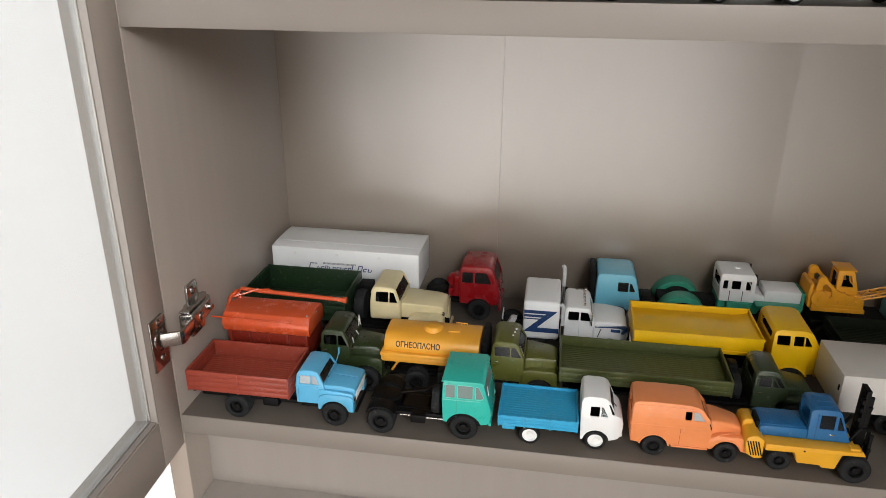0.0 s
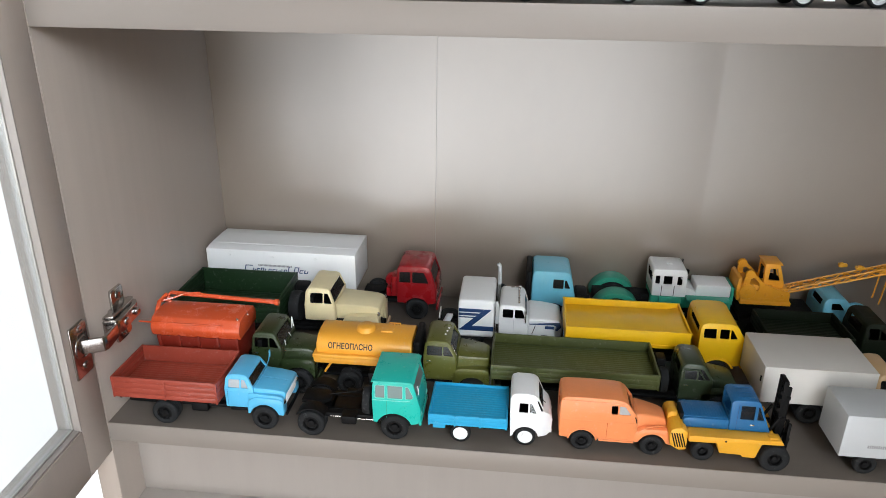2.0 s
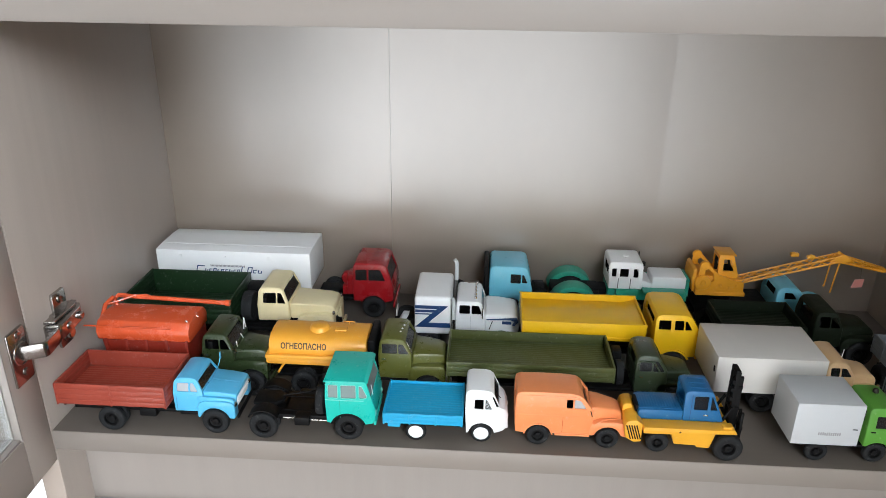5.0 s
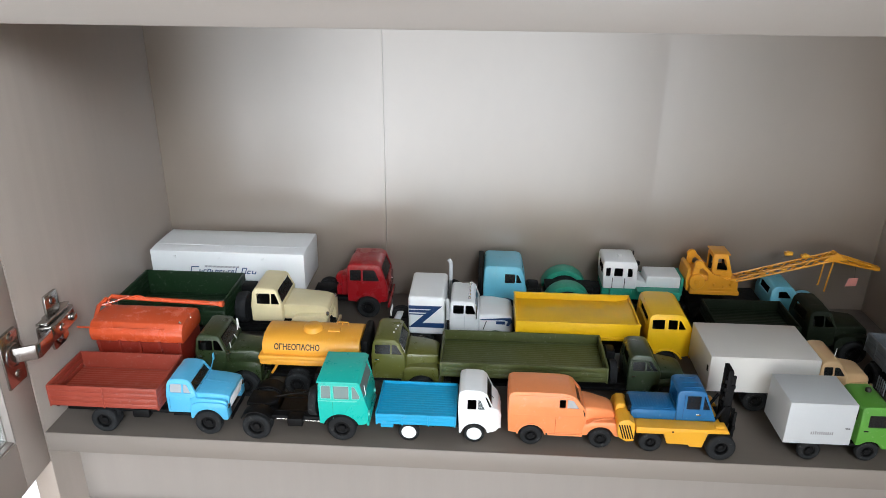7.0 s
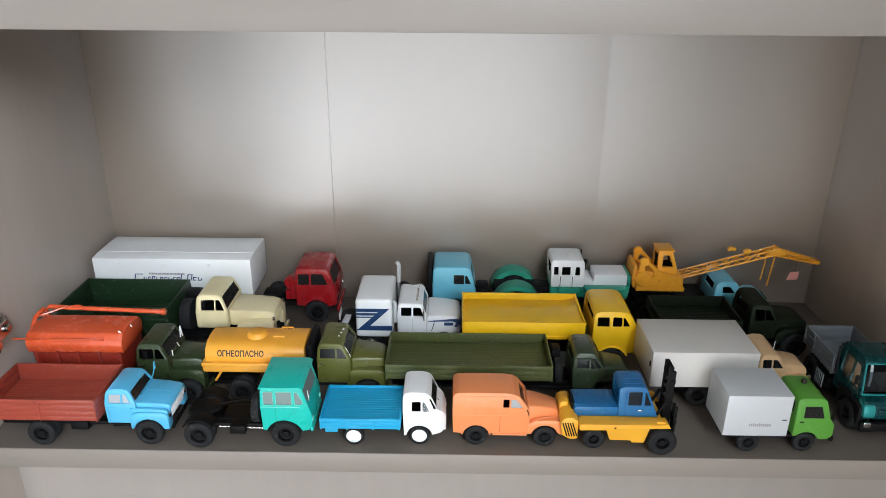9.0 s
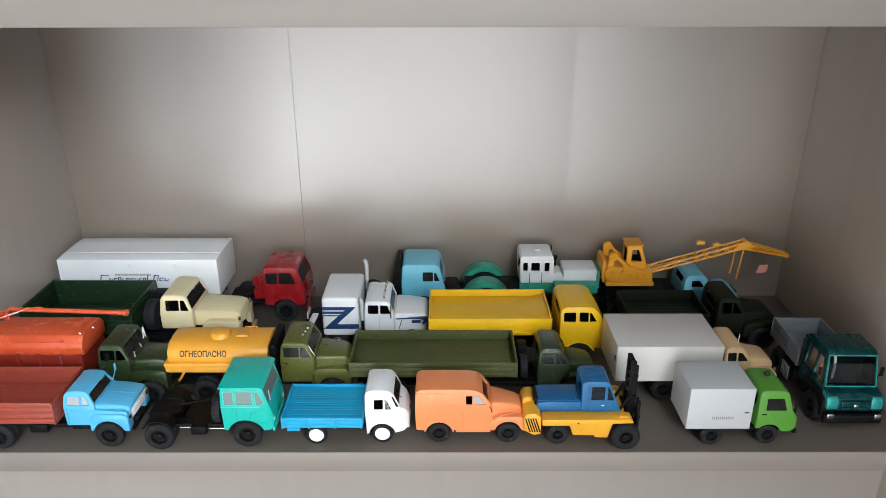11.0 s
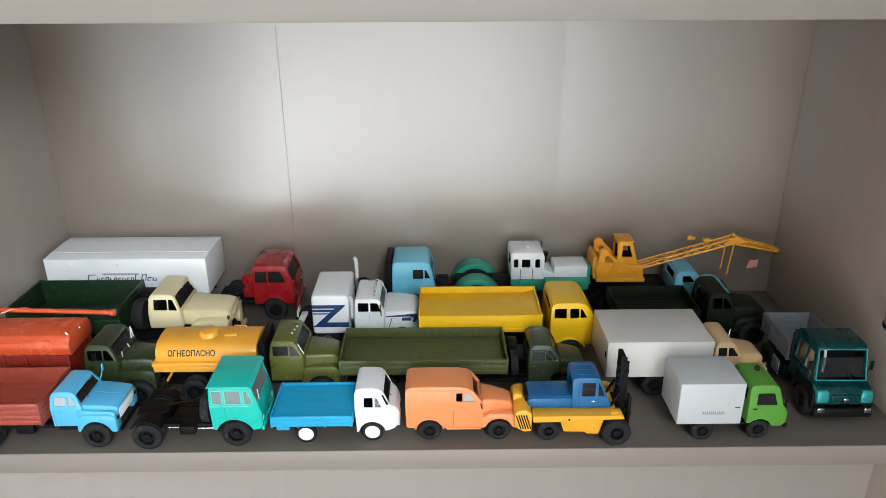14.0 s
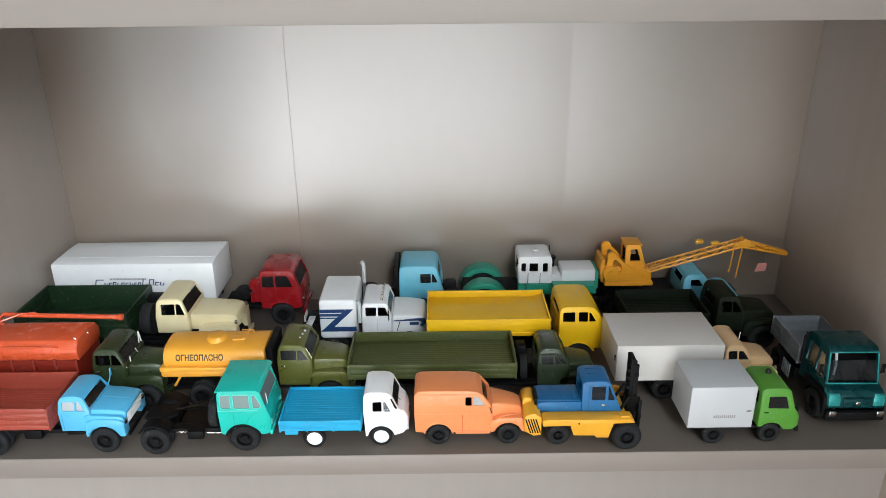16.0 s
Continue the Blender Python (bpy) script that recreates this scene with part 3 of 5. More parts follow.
# ---- paints ----
def paint(name, rgb, rough=0.36, **k):
    return material(name, rgb, rough, vary=k.pop("vary", 0.07), scale=k.pop("scale", 70), bump=k.pop("bump", 0.012), specks=k.pop("specks", 0.2), **k)


BRICK = paint("brick_red_plastic", (150, 64, 48), 0.36)
SKY = paint("sky_blue_plastic", (90, 178, 218), 0.34)
WHITE = paint("white_plastic", (238, 239, 238), 0.36, vary=0.02, specks=0.0)
OFFWHITE = paint("off_white_plastic", (206, 202, 195), 0.42, vary=0.03)
SILVER = paint("pale_grey_plastic", (192, 195, 196), 0.45, vary=0.03)
TEAL = paint("turquoise_plastic", (42, 188, 172), 0.32)
TEALPALE = paint("pale_turquoise_plastic", (120, 206, 192), 0.34)
BLUE = paint("bright_blue_plastic", (38, 162, 206), 0.42)
ORANGE = paint("light_orange_plastic", (236, 144, 88), 0.36)
NAVY = paint("navy_blue_plastic", (30, 98, 148), 0.4)
AMBER = paint("amber_yellow_plastic", (230, 168, 42), 0.42)
GRASS = paint("grass_green_plastic", (86, 146, 52), 0.4)
SEA = paint("metallic_sea_green", (8, 64, 67), 0.28, metal=0.3, specks=0.04)
SEALIGHT = paint("light_sea_green_metal", (50, 150, 148), 0.3, metal=0.3)
GREYBED = paint("grey_metal_bed", (132, 138, 143), 0.4, metal=0.3)
RUST = paint("orange_red_plastic", (206, 84, 46), 0.24)
RUSTDARK = paint("dark_red_plastic", (126, 36, 22), 0.4)
MOSS = paint("dark_green_plastic", (44, 56, 30), 0.32)
HONEY = paint("honey_yellow_plastic", (232, 164, 52), 0.38)
OLIVE = paint("olive_green_plastic", (92, 94, 40), 0.32)
DRAB = paint("drab_olive_plastic", (76, 82, 42), 0.42)
PINE = paint("grey_green_plastic", (50, 62, 43), 0.32)
CREAM = paint("cream_plastic", (224, 210, 166), 0.34)
FOREST = paint("forest_green_plastic", (22, 46, 22), 0.45)
YELLOW = paint("sunny_yellow_plastic", (238, 188, 12), 0.36, specks=0.04)
NIGHT = paint("dark_green_black_plastic", (21, 29, 16), 0.6, spec=0.2, specks=0.04)
SANDY = paint("sand_plastic", (206, 172, 128), 0.4)
RED = paint("cherry_red_plastic", (150, 22, 28), 0.28, specks=0.05)
PALE = paint("pale_blue_plastic", (112, 190, 212), 0.34)
MINT = paint("sea_mint_plastic", (48, 156, 128), 0.4)
CRANE = paint("crane_yellow_plastic", (236, 164, 38), 0.42)
STRIPE = paint("stripe_blue_print", (26, 60, 108), 0.4)
INK = paint("dark_ink_print", (26, 22, 14), 0.5)
FADED = paint("faded_grey_print", (150, 148, 150), 0.5)
PINK = paint("pink_paper", (224, 150, 140), 0.7)
CARBLUE = paint("car_blue_enamel", (34, 96, 170), 0.2)
CARBLACK = paint("car_black_enamel", (12, 12, 14), 0.2)
# ---- the model vehicles, front row ----
GROUP = "model trucks on the shelf"


def truck(name, x, y, label, category="model truck", yaw=0.0, dx=0.0):
    """dx moves the whole model along the shelf."""
    th = thing(name, x + dx, y, 0, yaw, label, category, GROUP)
    th["ox"] = float(x)
    return th


def flatbed_blue_cab():
    th = truck("model_flatbed_truck", 133, 28, "toy flatbed truck with brick red bed and sky blue cab")
    chassis(th, 10, 146, 13, 18, tank=(70, 84, -15, 15, 4))
    axle_pair(th, 133, 10.8, 6.5, 22.5)
    axle_pair(th, 49, 10.8, 6.0, 24.8, dual=True)
    cargo_bed(th, 8.2, 97, 26, 24.6, 43.6, BRICK, floor_z=29, boards=4, cols=2)
    part("bed_frame", box(12, 97, -10, 10, 18.1, 24, 0.3), BLACK, th)
    body = cab(th, [(100.4, 18), (100, 34), (100.8, 43), (102.6, 46), (106.5, 47.2), (114, 47.2), (118, 46.4), (119.8, 44.8), (124.2, 35.6), (124.4, 18)], 18.8, 35, 3.0, SKY,
               [[(103.2, 35.8), (103.4, 43.2), (113.2, 43.4), (113.2, 35.8)], [(114, 35.8), (114, 43.4), (117, 43.2), (120.8, 35.8)]],
               ((123.6, 36.8), (120.3, 44.0), 16.4, 14.8), (100, 12, 36, 42), bevel=1.3, pane=SMOKE, side=(SHEENPANE, SHEENPANE), trim=SKY)
    part("hood", bend(prism([(124, 18), (124, 36), (137, 35.4), (147, 34), (150, 32.8), (150.2, 30.6), (147, 18)], -17.2, 17.2, "xz", 1.0, 3), lambda c: Vector((c.x, c.y * (1 - 0.003 * max(0, c.x - 126)), c.z + 1.3 * (1 - (c.y / 17.2) ** 2) * (c.z > 29)))), SKY, th)
    part("hood_seam", tube([(124.6, 0, 37.5), (147.5, 0, 35.4)], 0.3, 5), SKY, th)
    for s in (-1, 1):
        part("hood_step", prism([(119.5, 25), (119.5, 31.8), (122, 32.6), (146, 31.2), (148.8, 30), (149, 25)], *sorted((s * 16.2, s * 19.6)), "xz", 0.7), SKY, body)
        part("belt_line", box(100.6, 119, s * 18.8 - 0.25, s * 18.8 + 0.35, 33.4, 34.1, 0.15), SKY, body)
        part("door_line", box(102.4, 102.6, s * 18.8 - 0.1, s * 18.8 + 0.08, 19.5, 33, 0), NAVY, body)
    fender(th, 133, 12.2, 10.8, 119, 149.4, 29.4, 12, 21.2, SKY, 1.6, 14)
    part("grille", join(prism([(149.2, 30.6), (150.8, 30.6), (148.2, 19.5), (146.6, 19.5)], -13.5, 13.5, "xz", 0.4), *[box(148.2 + 0.5 * k, 149.5 + 0.5 * k, -12.5, 12.5, 21.2 + 2.2 * k, 21.7 + 2.2 * k, 0.2) for k in range(4)]), WHITE, th, "white radiator grille")
    part("bumper", box(149.6, 151.4, -18, 18, 12.5, 16, 0.8), BLACK, th)
    part("running_board", box(104, 119, -19, 19, 15, 17.6, 0.4), BLACK, th)
    headlights(th, 148.4, 17, 25.2, 2.0)
    mirror(th, (123.5, 17, 36.5), (126, 20, 47), SKY, 2.6, 6.4)
    for s in (-1, 1):
        part("door_handle", box(104.5, 107.5, s * 18.8 - 0.4, s * 18.8 + 0.5, 31.6, 32.4, 0.2), SKY, body)
    part("wiper", tube([(124.6, -6, 37), (122.4, -10, 42.5)], 0.28, 5), BLACK, body)
    return th


def tractor_turquoise():
    th = truck("model_tractor_unit", 237.5, 26.8, "toy tractor unit with turquoise cab and bare black chassis", dx=1.2)
    chassis(th, 160, 256, 13, 19, 9.5)
    axle_pair(th, 239, 11.4, 6.8, 21.4)
    axle_pair(th, 171.5, 11.4, 6.5, 24.5, dual=True)
    prof = [(222.4, 17.2), (221.6, 38), (222.2, 51.5), (224, 54.2), (228, 55), (250, 54.6), (254, 53), (257.8, 38.5), (260, 30), (260, 19), (258, 16)]
    prof += [(253, 16)] + arc(239, 11.4, 13.4, 22, 158, 10)
    body = cab(th, prof, 22.2, 38.5, 0.9, TEAL, [[(224.2, 39.8), (224.4, 51.2), (232, 51.4), (232, 39.8)], [(234, 39.8), (234, 51.4), (246.2, 51.4), (246.2, 39.8)], [(248.4, 39.8), (248.2, 51.2), (250.6, 50.8), (254.6, 41.5), (253.6, 39.8)]],
               ((257.6, 40), (254.3, 51.6), 19.2, 18.6), (222, 15, 40, 50), bevel=1.0, pane=AQUA, trim=TEALPALE, lining=TEAL, plan=(246, 260, 3.0),
               hollow=[(224, 27), (223.2, 51), (226, 53), (250, 52.8), (252.6, 51.4), (256.2, 38), (257, 27)])
    part("roof_panel", prism([(221.0, 53.8), (221.6, 55.4), (252.6, 55.6), (255.6, 53.6), (252, 53.9)], -22.6, 22.6, "xz", 0.5), TEAL, body)
    for s in (-1, 1):
        part("arch_trim", prism(arc(239, 11.4, 14.6, 20, 160, 12) + arc(239, 11.4, 13.2, 160, 20, 12), s * 22.2 - 0.6, s * 22.2 + 0.6, "xz", 0.2), BLACK, body, "black wheel arch trim")
        part("door_line", box(233, 233.4, s * 22.2 - 0.15, s * 22.2 + 0.15, 22, 38, 0), MINT, body)
        part("wing_line", tube([(242.5, s * 22.2, 27.4), (245, s * 22.1, 32), (248.5, s * 22.0, 34.6), (254, s * 21.2, 35.4)], 0.4, 5), TEAL, body)
        part("belt_line", tube([(222.2, s * 22.2, 38), (245, s * 22.2, 38), (252, s * 21.7, 38)], 0.4, 5), TEALPALE, body)
    part("bumper", box(258.6, 261, -20, 20, 14.5, 18.5, 0.9), TEAL, th)
    headlights(th, 259.2, 16, 24, 2.4, TEALPALE)
    part("wiper", tube([(258.2, -15, 39.6), (256.2, -11, 46)], 0.35, 6), WHITE, body)
    part("fifth_wheel", join(prism([(160, -9), (178, -9), (184, -4), (184, 4), (178, 9), (160, 9)], 21, 24, "xy", 0.6), box(166, 178, -11, 11, 19, 21.2, 0.4)), BLACK, th)
    for s in (-1, 1):
        part("mudguard", prism(arc(171.5, 11.4, 14.5, 35, 145, 9) + arc(171.5, 11.4, 13.4, 145, 35, 9), s * 18 - 6, s * 18 + 6, "xz", 0.2), BLACK, th)
    part("spare_wheel", lathe([(6, -3), (11, -3), (11.6, -1.5), (11.6, 1.5), (11, 3), (6, 3)], "x", (215.5, -8, 28), 24), RUBBER, th, "upright spare wheel behind the cab")
    part("air_intake", box(212.5, 219.5, 9, 20, 16, 42, 1.0), BLACK, th)
    part("battery_box", box(196, 208, -22, -12, 12.5, 19.5, 0.6), BLACK, th)
    part("fuel_tank", cyl(5, 192, 210, "x", (0, 17, 15), 14, 0.8), BLACK, th)
    part("chrome_pipe", join(cyl(0.8, 186, 196, "x", (0, -16.5, 15.5), 8), cyl(0.9, 207, 222, "x", (0, -17, 15), 8)), CHROME, th, "bright chrome pipe")
    part("air_hose", tube([(212, 3, 33), (203, 4, 27), (192, 2, 26), (182, 0, 25)], 0.6, 6), BLACK, th)
    return th


def flatbed_white_cab():
    th = truck("model_small_flatbed", 344.5, 28.5, "toy light truck with bright blue flatbed and white cab")
    chassis(th, 270, 360, 10, 14, 7)
    axle_pair(th, 344.5, 8.3, 5, 17.6, WHITE, hub=0.72)
    axle_pair(th, 293, 8.3, 5, 19.4, WHITE, hub=0.72)
    cargo_bed(th, 267.5, 330, 23.5, 18.6, 28, BLUE, floor_z=25.6, boards=3, cols=3, thick=1.0)
    part("bed_frame", box(268, 330, -8, 8, 14.1, 18, 0.3), BLACK, th)
    for s in (-1, 1):
        part("toolbox", box(271, 281, s * 18 - 3, s * 18 + 3, 13.5, 17.3, 0.5), BLUE, th)
    prof = [(332.6, 9), (331.6, 30), (331.8, 42.6), (333, 45.8), (336.5, 47.3), (346, 47.3), (350.6, 46.4), (353.4, 44), (358.6, 32.4), (362.6, 29.4), (365, 24), (365.2, 17), (364.2, 11.5), (361.5, 9.6), (355.4, 9.6)]
    prof += arc(344.5, 8.3, 10.2, 7, 173, 10)
    body = cab(th, prof, 18.2, 31, 2.6, WHITE, [[(338.4, 31.2), (338.6, 39.8), (346, 40), (346, 31.2)], [(346.8, 31.2), (346.8, 40), (348.8, 39.8), (353, 31.2)], [(355.8, 32.6), (351.9, 42.2), (353.6, 42.4), (358.2, 32.6)]],
               ((358.2, 33), (353.8, 42.8), 14.6, 13.6), (332, 13, 34, 42), bevel=2.0, pane=SMOKE, side=(None, PANE, SMOKE), trim=WHITE, plan=(349.5, 365.2, 6.5),
               hollow=[(334, 20), (333.2, 41), (336, 45), (345, 45.2), (351, 43), (356.5, 32.5), (360, 26), (360, 20)])
    part("wiper", tube([(359.4, -4, 33.4), (357, -9, 39)], 0.3, 5), BLACK, body)
    headlights(th, 363.8, 8.5, 20.5, 2.2, WHITE)
    part("bumper", box(363.4, 365.6, -11, 11, 9.6, 12.6, 0.8), WHITE, th)
    part("floor_pan", box(334, 360, -15, 15, 17, 18.5, 0.3), BLACK, th)
    for s in (-1, 1):
        part("door_handle", box(337, 340, s * 18.2 - 0.4, s * 18.2 + 0.4, 28.4, 29.2, 0.2), WHITE, body)
    return th


def van_orange():
    th = truck("model_van", 443, 27.4, "toy light orange delivery van with a long hood", "model van")
    chassis(th, 374, 452, 9, 13, 7)
    axle_pair(th, 443, 8.8, 5.2, 16.6)
    axle_pair(th, 389, 8.8, 5.2, 16.2)
    prof = [(371, 12), (370.4, 28), (370.6, 43), (371.6, 46), (374.5, 47.6), (390, 48), (412, 47.7), (418.6, 46.6), (422.4, 44.2), (429.6, 34.6), (430.6, 29), (430.6, 11.5), (400.5, 11.5)]
    prof += arc(389, 8.8, 10.6, 12, 168, 10)
    body = cab(th, prof, 16, 36, 1.6, ORANGE, [[(409.4, 35.2), (409.4, 42.8), (414.6, 43), (414.6, 35.2)], [(415.4, 35.2), (415.4, 43), (420.2, 42.6), (425.6, 35.2)]],
               ((428.6, 36), (423.2, 43.4), 13.2, 12.6), (371, 8, 34, 42), bevel=1.1, pane=SMOKE, side=(None, SHEENPANE), trim=ORANGE,
               hollow=[(400, 20), (399.5, 45), (404, 46.6), (412, 46.4), (420.5, 43.5), (427.5, 34), (428.5, 20)])
    for s in (-1, 1):
        part("drip_rail", tube([(371.4, s * 14.9, 44.8), (414, s * 14.9, 44.8), (420, s * 15.0, 43.9)], 0.45, 6), ORANGE, body)
    for s in (-1, 1):
        part("wing_crease", tube([(429.6, s * 16.1, 16), (432, s * 16.4, 21.5), (437, s * 16.2, 25.4), (444, s * 15.2, 27), (452, s * 12.4, 25.6)], 0.5, 6), ORANGE, body)
        part("sill_fold", box(400.5, 430, s * 16 - 0.2, s * 16 + 0.45, 12, 13, 0.2), ORANGE, body)
    for s in (-1, 1):
        part("rear_fender", prism(arc(389, 8.8, 11.8, 8, 172, 12) + arc(389, 8.8, 10.5, 172, 8, 12), s * 16 - 0.6, s * 16 + 0.9, "xz", 0.4), ORANGE, body)
    for s in (-1, 1):
        part("body_line", box(371.6, 429.5, s * 16.0 - 0.2, s * 16.0 + 0.5, 27.4, 28.5, 0.25), ORANGE, body)
    for s in (-1, 1):
        part("door_line", box(407.4, 407.7, s * 16.0 - 0.08, s * 16.0 + 0.08, 13, 27.3, 0), RUST, body)
    part("hood", bend(prism([(429.4, 14), (429, 34.4), (437, 33.4), (449, 30.6), (453.5, 28), (455, 22), (455, 14)], -12.8, 12.8, "xz", 2.2, 3), lambda c: Vector((c.x, c.y * (1 - 0.013 * max(0, c.x - 429)), c.z + 1.4 * (1 - (c.y / 12.8) ** 2) * (c.z > 28)))), ORANGE, th)
    fender(th, 443, 10.4, 8.8, 428.5, 457, 24.5, 8.5, 16.8, ORANGE, 2.2, 11)
    for s in (-1, 1):
        part("running_board", box(402, 429, s * 14 - 2.4, s * 14 + 2.4, 10, 11.6, 0.4), ORANGE, th)
    part("grille", join(*[box(454.4, 455.6, -7 + k * 2.0, -6 + k * 2.0, 17, 27, 0.2) for k in range(8)]), ORANGE, th)
    headlights(th, 454.4, 11.6, 21.5, 2.0, ORANGE)
    part("bumper", box(455.5, 457.6, -15.5, 15.5, 10.5, 13.5, 0.6), ORANGE, th)
    part("wiper", tube([(426.4, -14.6, 38), (429, -16.3, 32), (429.6, -16.7, 29.4)], 0.42, 6), BLACK, th)
    return th


def forklift():
    th = truck("model_forklift", 533, 28, "toy heavy forklift, blue cab on amber yellow frame", "model forklift")
    for s in (-1, 1):
        wheel(th, 533, s * 22.1, 11.2, 8.5, s, BLACK, hub=0.5)
        wheel(th, 481.5, s * 15.6, 8.8, 7.0, s, BLACK, hub=0.5)
    part("axle", cyl(2, -16, 16, "y", (533, 0, 11.2), 10), BLACK, th)
    part("axle", cyl(2, -12, 12, "y", (481.5, 0, 8.8), 10), BLACK, th)
    frame_prof = [(468.5, 26), (536.5, 26.6), (539, 22.8), (522.6, 22.4), (519.4, 9.6), (509.6, 9.8), (509, 11.6), (492.4, 12), (489.6, 20.6), (468.5, 20.4)]
    chassis_frame = part("frame", join(prism(frame_prof, -23.4, -13, "xz", 0.6), prism(frame_prof, 13, 23.4, "xz", 0.6), box(470, 534, -13.1, 13.1, 18, 25.6, 0.4)), AMBER, th, "amber yellow side frame")
    for s in (-1, 1):
        part("frame_rim", box(470, 535, s * 23.3 - 0.3, s * 23.3 + 0.5, 25, 26.3, 0.25), AMBER, chassis_frame)
        part("bolt", cyl(0.8, -0.3, 0.6, "y", (496, s * 23.3, 23), 8), BLACK, chassis_frame)
        part("end_step", box(528, 534.5, s * 19 - 2.8, s * 19 + 2.8, 26.4, 28.2, 0.5), AMBER, chassis_frame)
    cw = part("counterweight", join(prism([(455.5, 15), (454, 24), (455, 29), (458, 31), (463, 31.4), (465, 29.6), (467.6, 28), (467.8, 12), (462, 11.2)], -22.4, 15, "xz", 0.9), prism([(454.6, 27), (454.6, 33), (457, 35), (461.5, 35), (462, 27)], -6, 2, "xz", 0.8)), AMBER, th, "slotted amber yellow counterweight")
    for k in range(5):
        b = box(-0.5, 0.5, -0.4, 0.4, -6.5, 6.5, 0.1)
        b.transform(Matrix.Translation((457.4 + k * 1.9, -22.4, 20.6)) @ Matrix.Rotation(radians(-18), 4, "Y"))
        part("vent_slot", b, BLACK, cw)
    hood = part("hood", prism([(466, 26.2), (465, 32), (466, 34.2), (469, 35), (499.4, 35), (499.4, 26.2)], -12.6, 12.6, "xz", 0.9), NAVY, th)
    part("hood_plate", box(465.6, 498.8, -10.6, 10.6, 34.9, 35.5, 0.2), NAVY, hood)
    for k in range(14):
        part("vent_rib", box(468 + k * 2.1, 469.1 + k * 2.1, -8.5, 8.5, 35.4, 35.8, 0.1), NAVY, hood)
    part("hood_hinge", box(463.6, 466.2, -9, 7, 30, 36, 0.5), BLACK, hood)
    body = cab(th, [(499.5, 26.4), (499, 50), (500.2, 52), (503, 52.8), (517, 53), (519.6, 52), (521, 50), (530.6, 26.4)], 13, 36, 0.9, NAVY,
               [[(506.4, 36.6), (506.4, 48.8), (517.2, 49), (517.2, 36.6)], [(519, 36.6), (519, 48.6), (520, 48.4), (525, 36.6)]],
               ((526.9, 36.5), (521.9, 49), 10.8, 10.4), (499.4, 9.5, 37, 49.6), bevel=0.7, pane=CLEAR, trim=NAVY, lining=NAVY)
    part("roof_rib", join(*[box(504, 517, y - 0.4, y + 0.4, 52.8, 53.4, 0.1) for y in (-7, 0, 7)]), NAVY, body)
    for s in (-1, 1):
        part("door_handle", box(514.5, 518, s * 13 - 0.5, s * 13 + 0.6, 31.8, 33, 0.2), CHROME, body)
        part("door_line", box(504.4, 504.7, s * 13 - 0.1, s * 13 + 0.08, 27.6, 50, 0), STRIPE, body)
    mast = part("mast", join(*[box(536.5, 540, s * 4.4 - 1.3, s * 4.4 + 1.3, 5, 68, 0.3) for s in (-1, 1)], *[box(540.3, 543.6, s * 3.0 - 1.1, s * 3.0 + 1.1, 5, 62, 0.3) for s in (-1, 1)],
                             *[box(536.5, 543.6, -5.4, 5.4, z, z + 2.6, 0.3) for z in (8, 33, 52)], box(536.5, 540, -5.8, 5.8, 65, 68.2, 0.4), cyl(1.5, 9, 60, "z", (539, 0, 0), 10), cyl(1.8, 9, 66, "z", (539, -3, 0), 10), cyl(1.8, 9, 66, "z", (539, 3, 0), 10)), BLACK, th, "black lifting mast")
    for z in (57, 50, 42):
        part("mast_clamp", box(534.4, 537, -6.6, -3.0, z, z + 3.4, 0.4), BLACK, mast)
    part("chain", tube([(540, 2, 64), (541, 2, 40), (543, 2, 12)], 0.5, 6), BLACK, mast)
    part("fork_carriage", join(box(543.8, 546.4, -12, 12, 6, 9.5, 0.3), box(543.8, 546.4, -12, 12, 19, 22, 0.3), *[box(544, 546.2, y - 1, y + 1, 6, 34, 0.2) for y in (-10, -5, 5, 10)]), BLACK, mast)
    for s in (-1, 1):
        part("tilt_cylinder", tube([(531, s * 9, 26), (537, s * 9, 38)], 1.2, 8), BLACK, th)
    return th


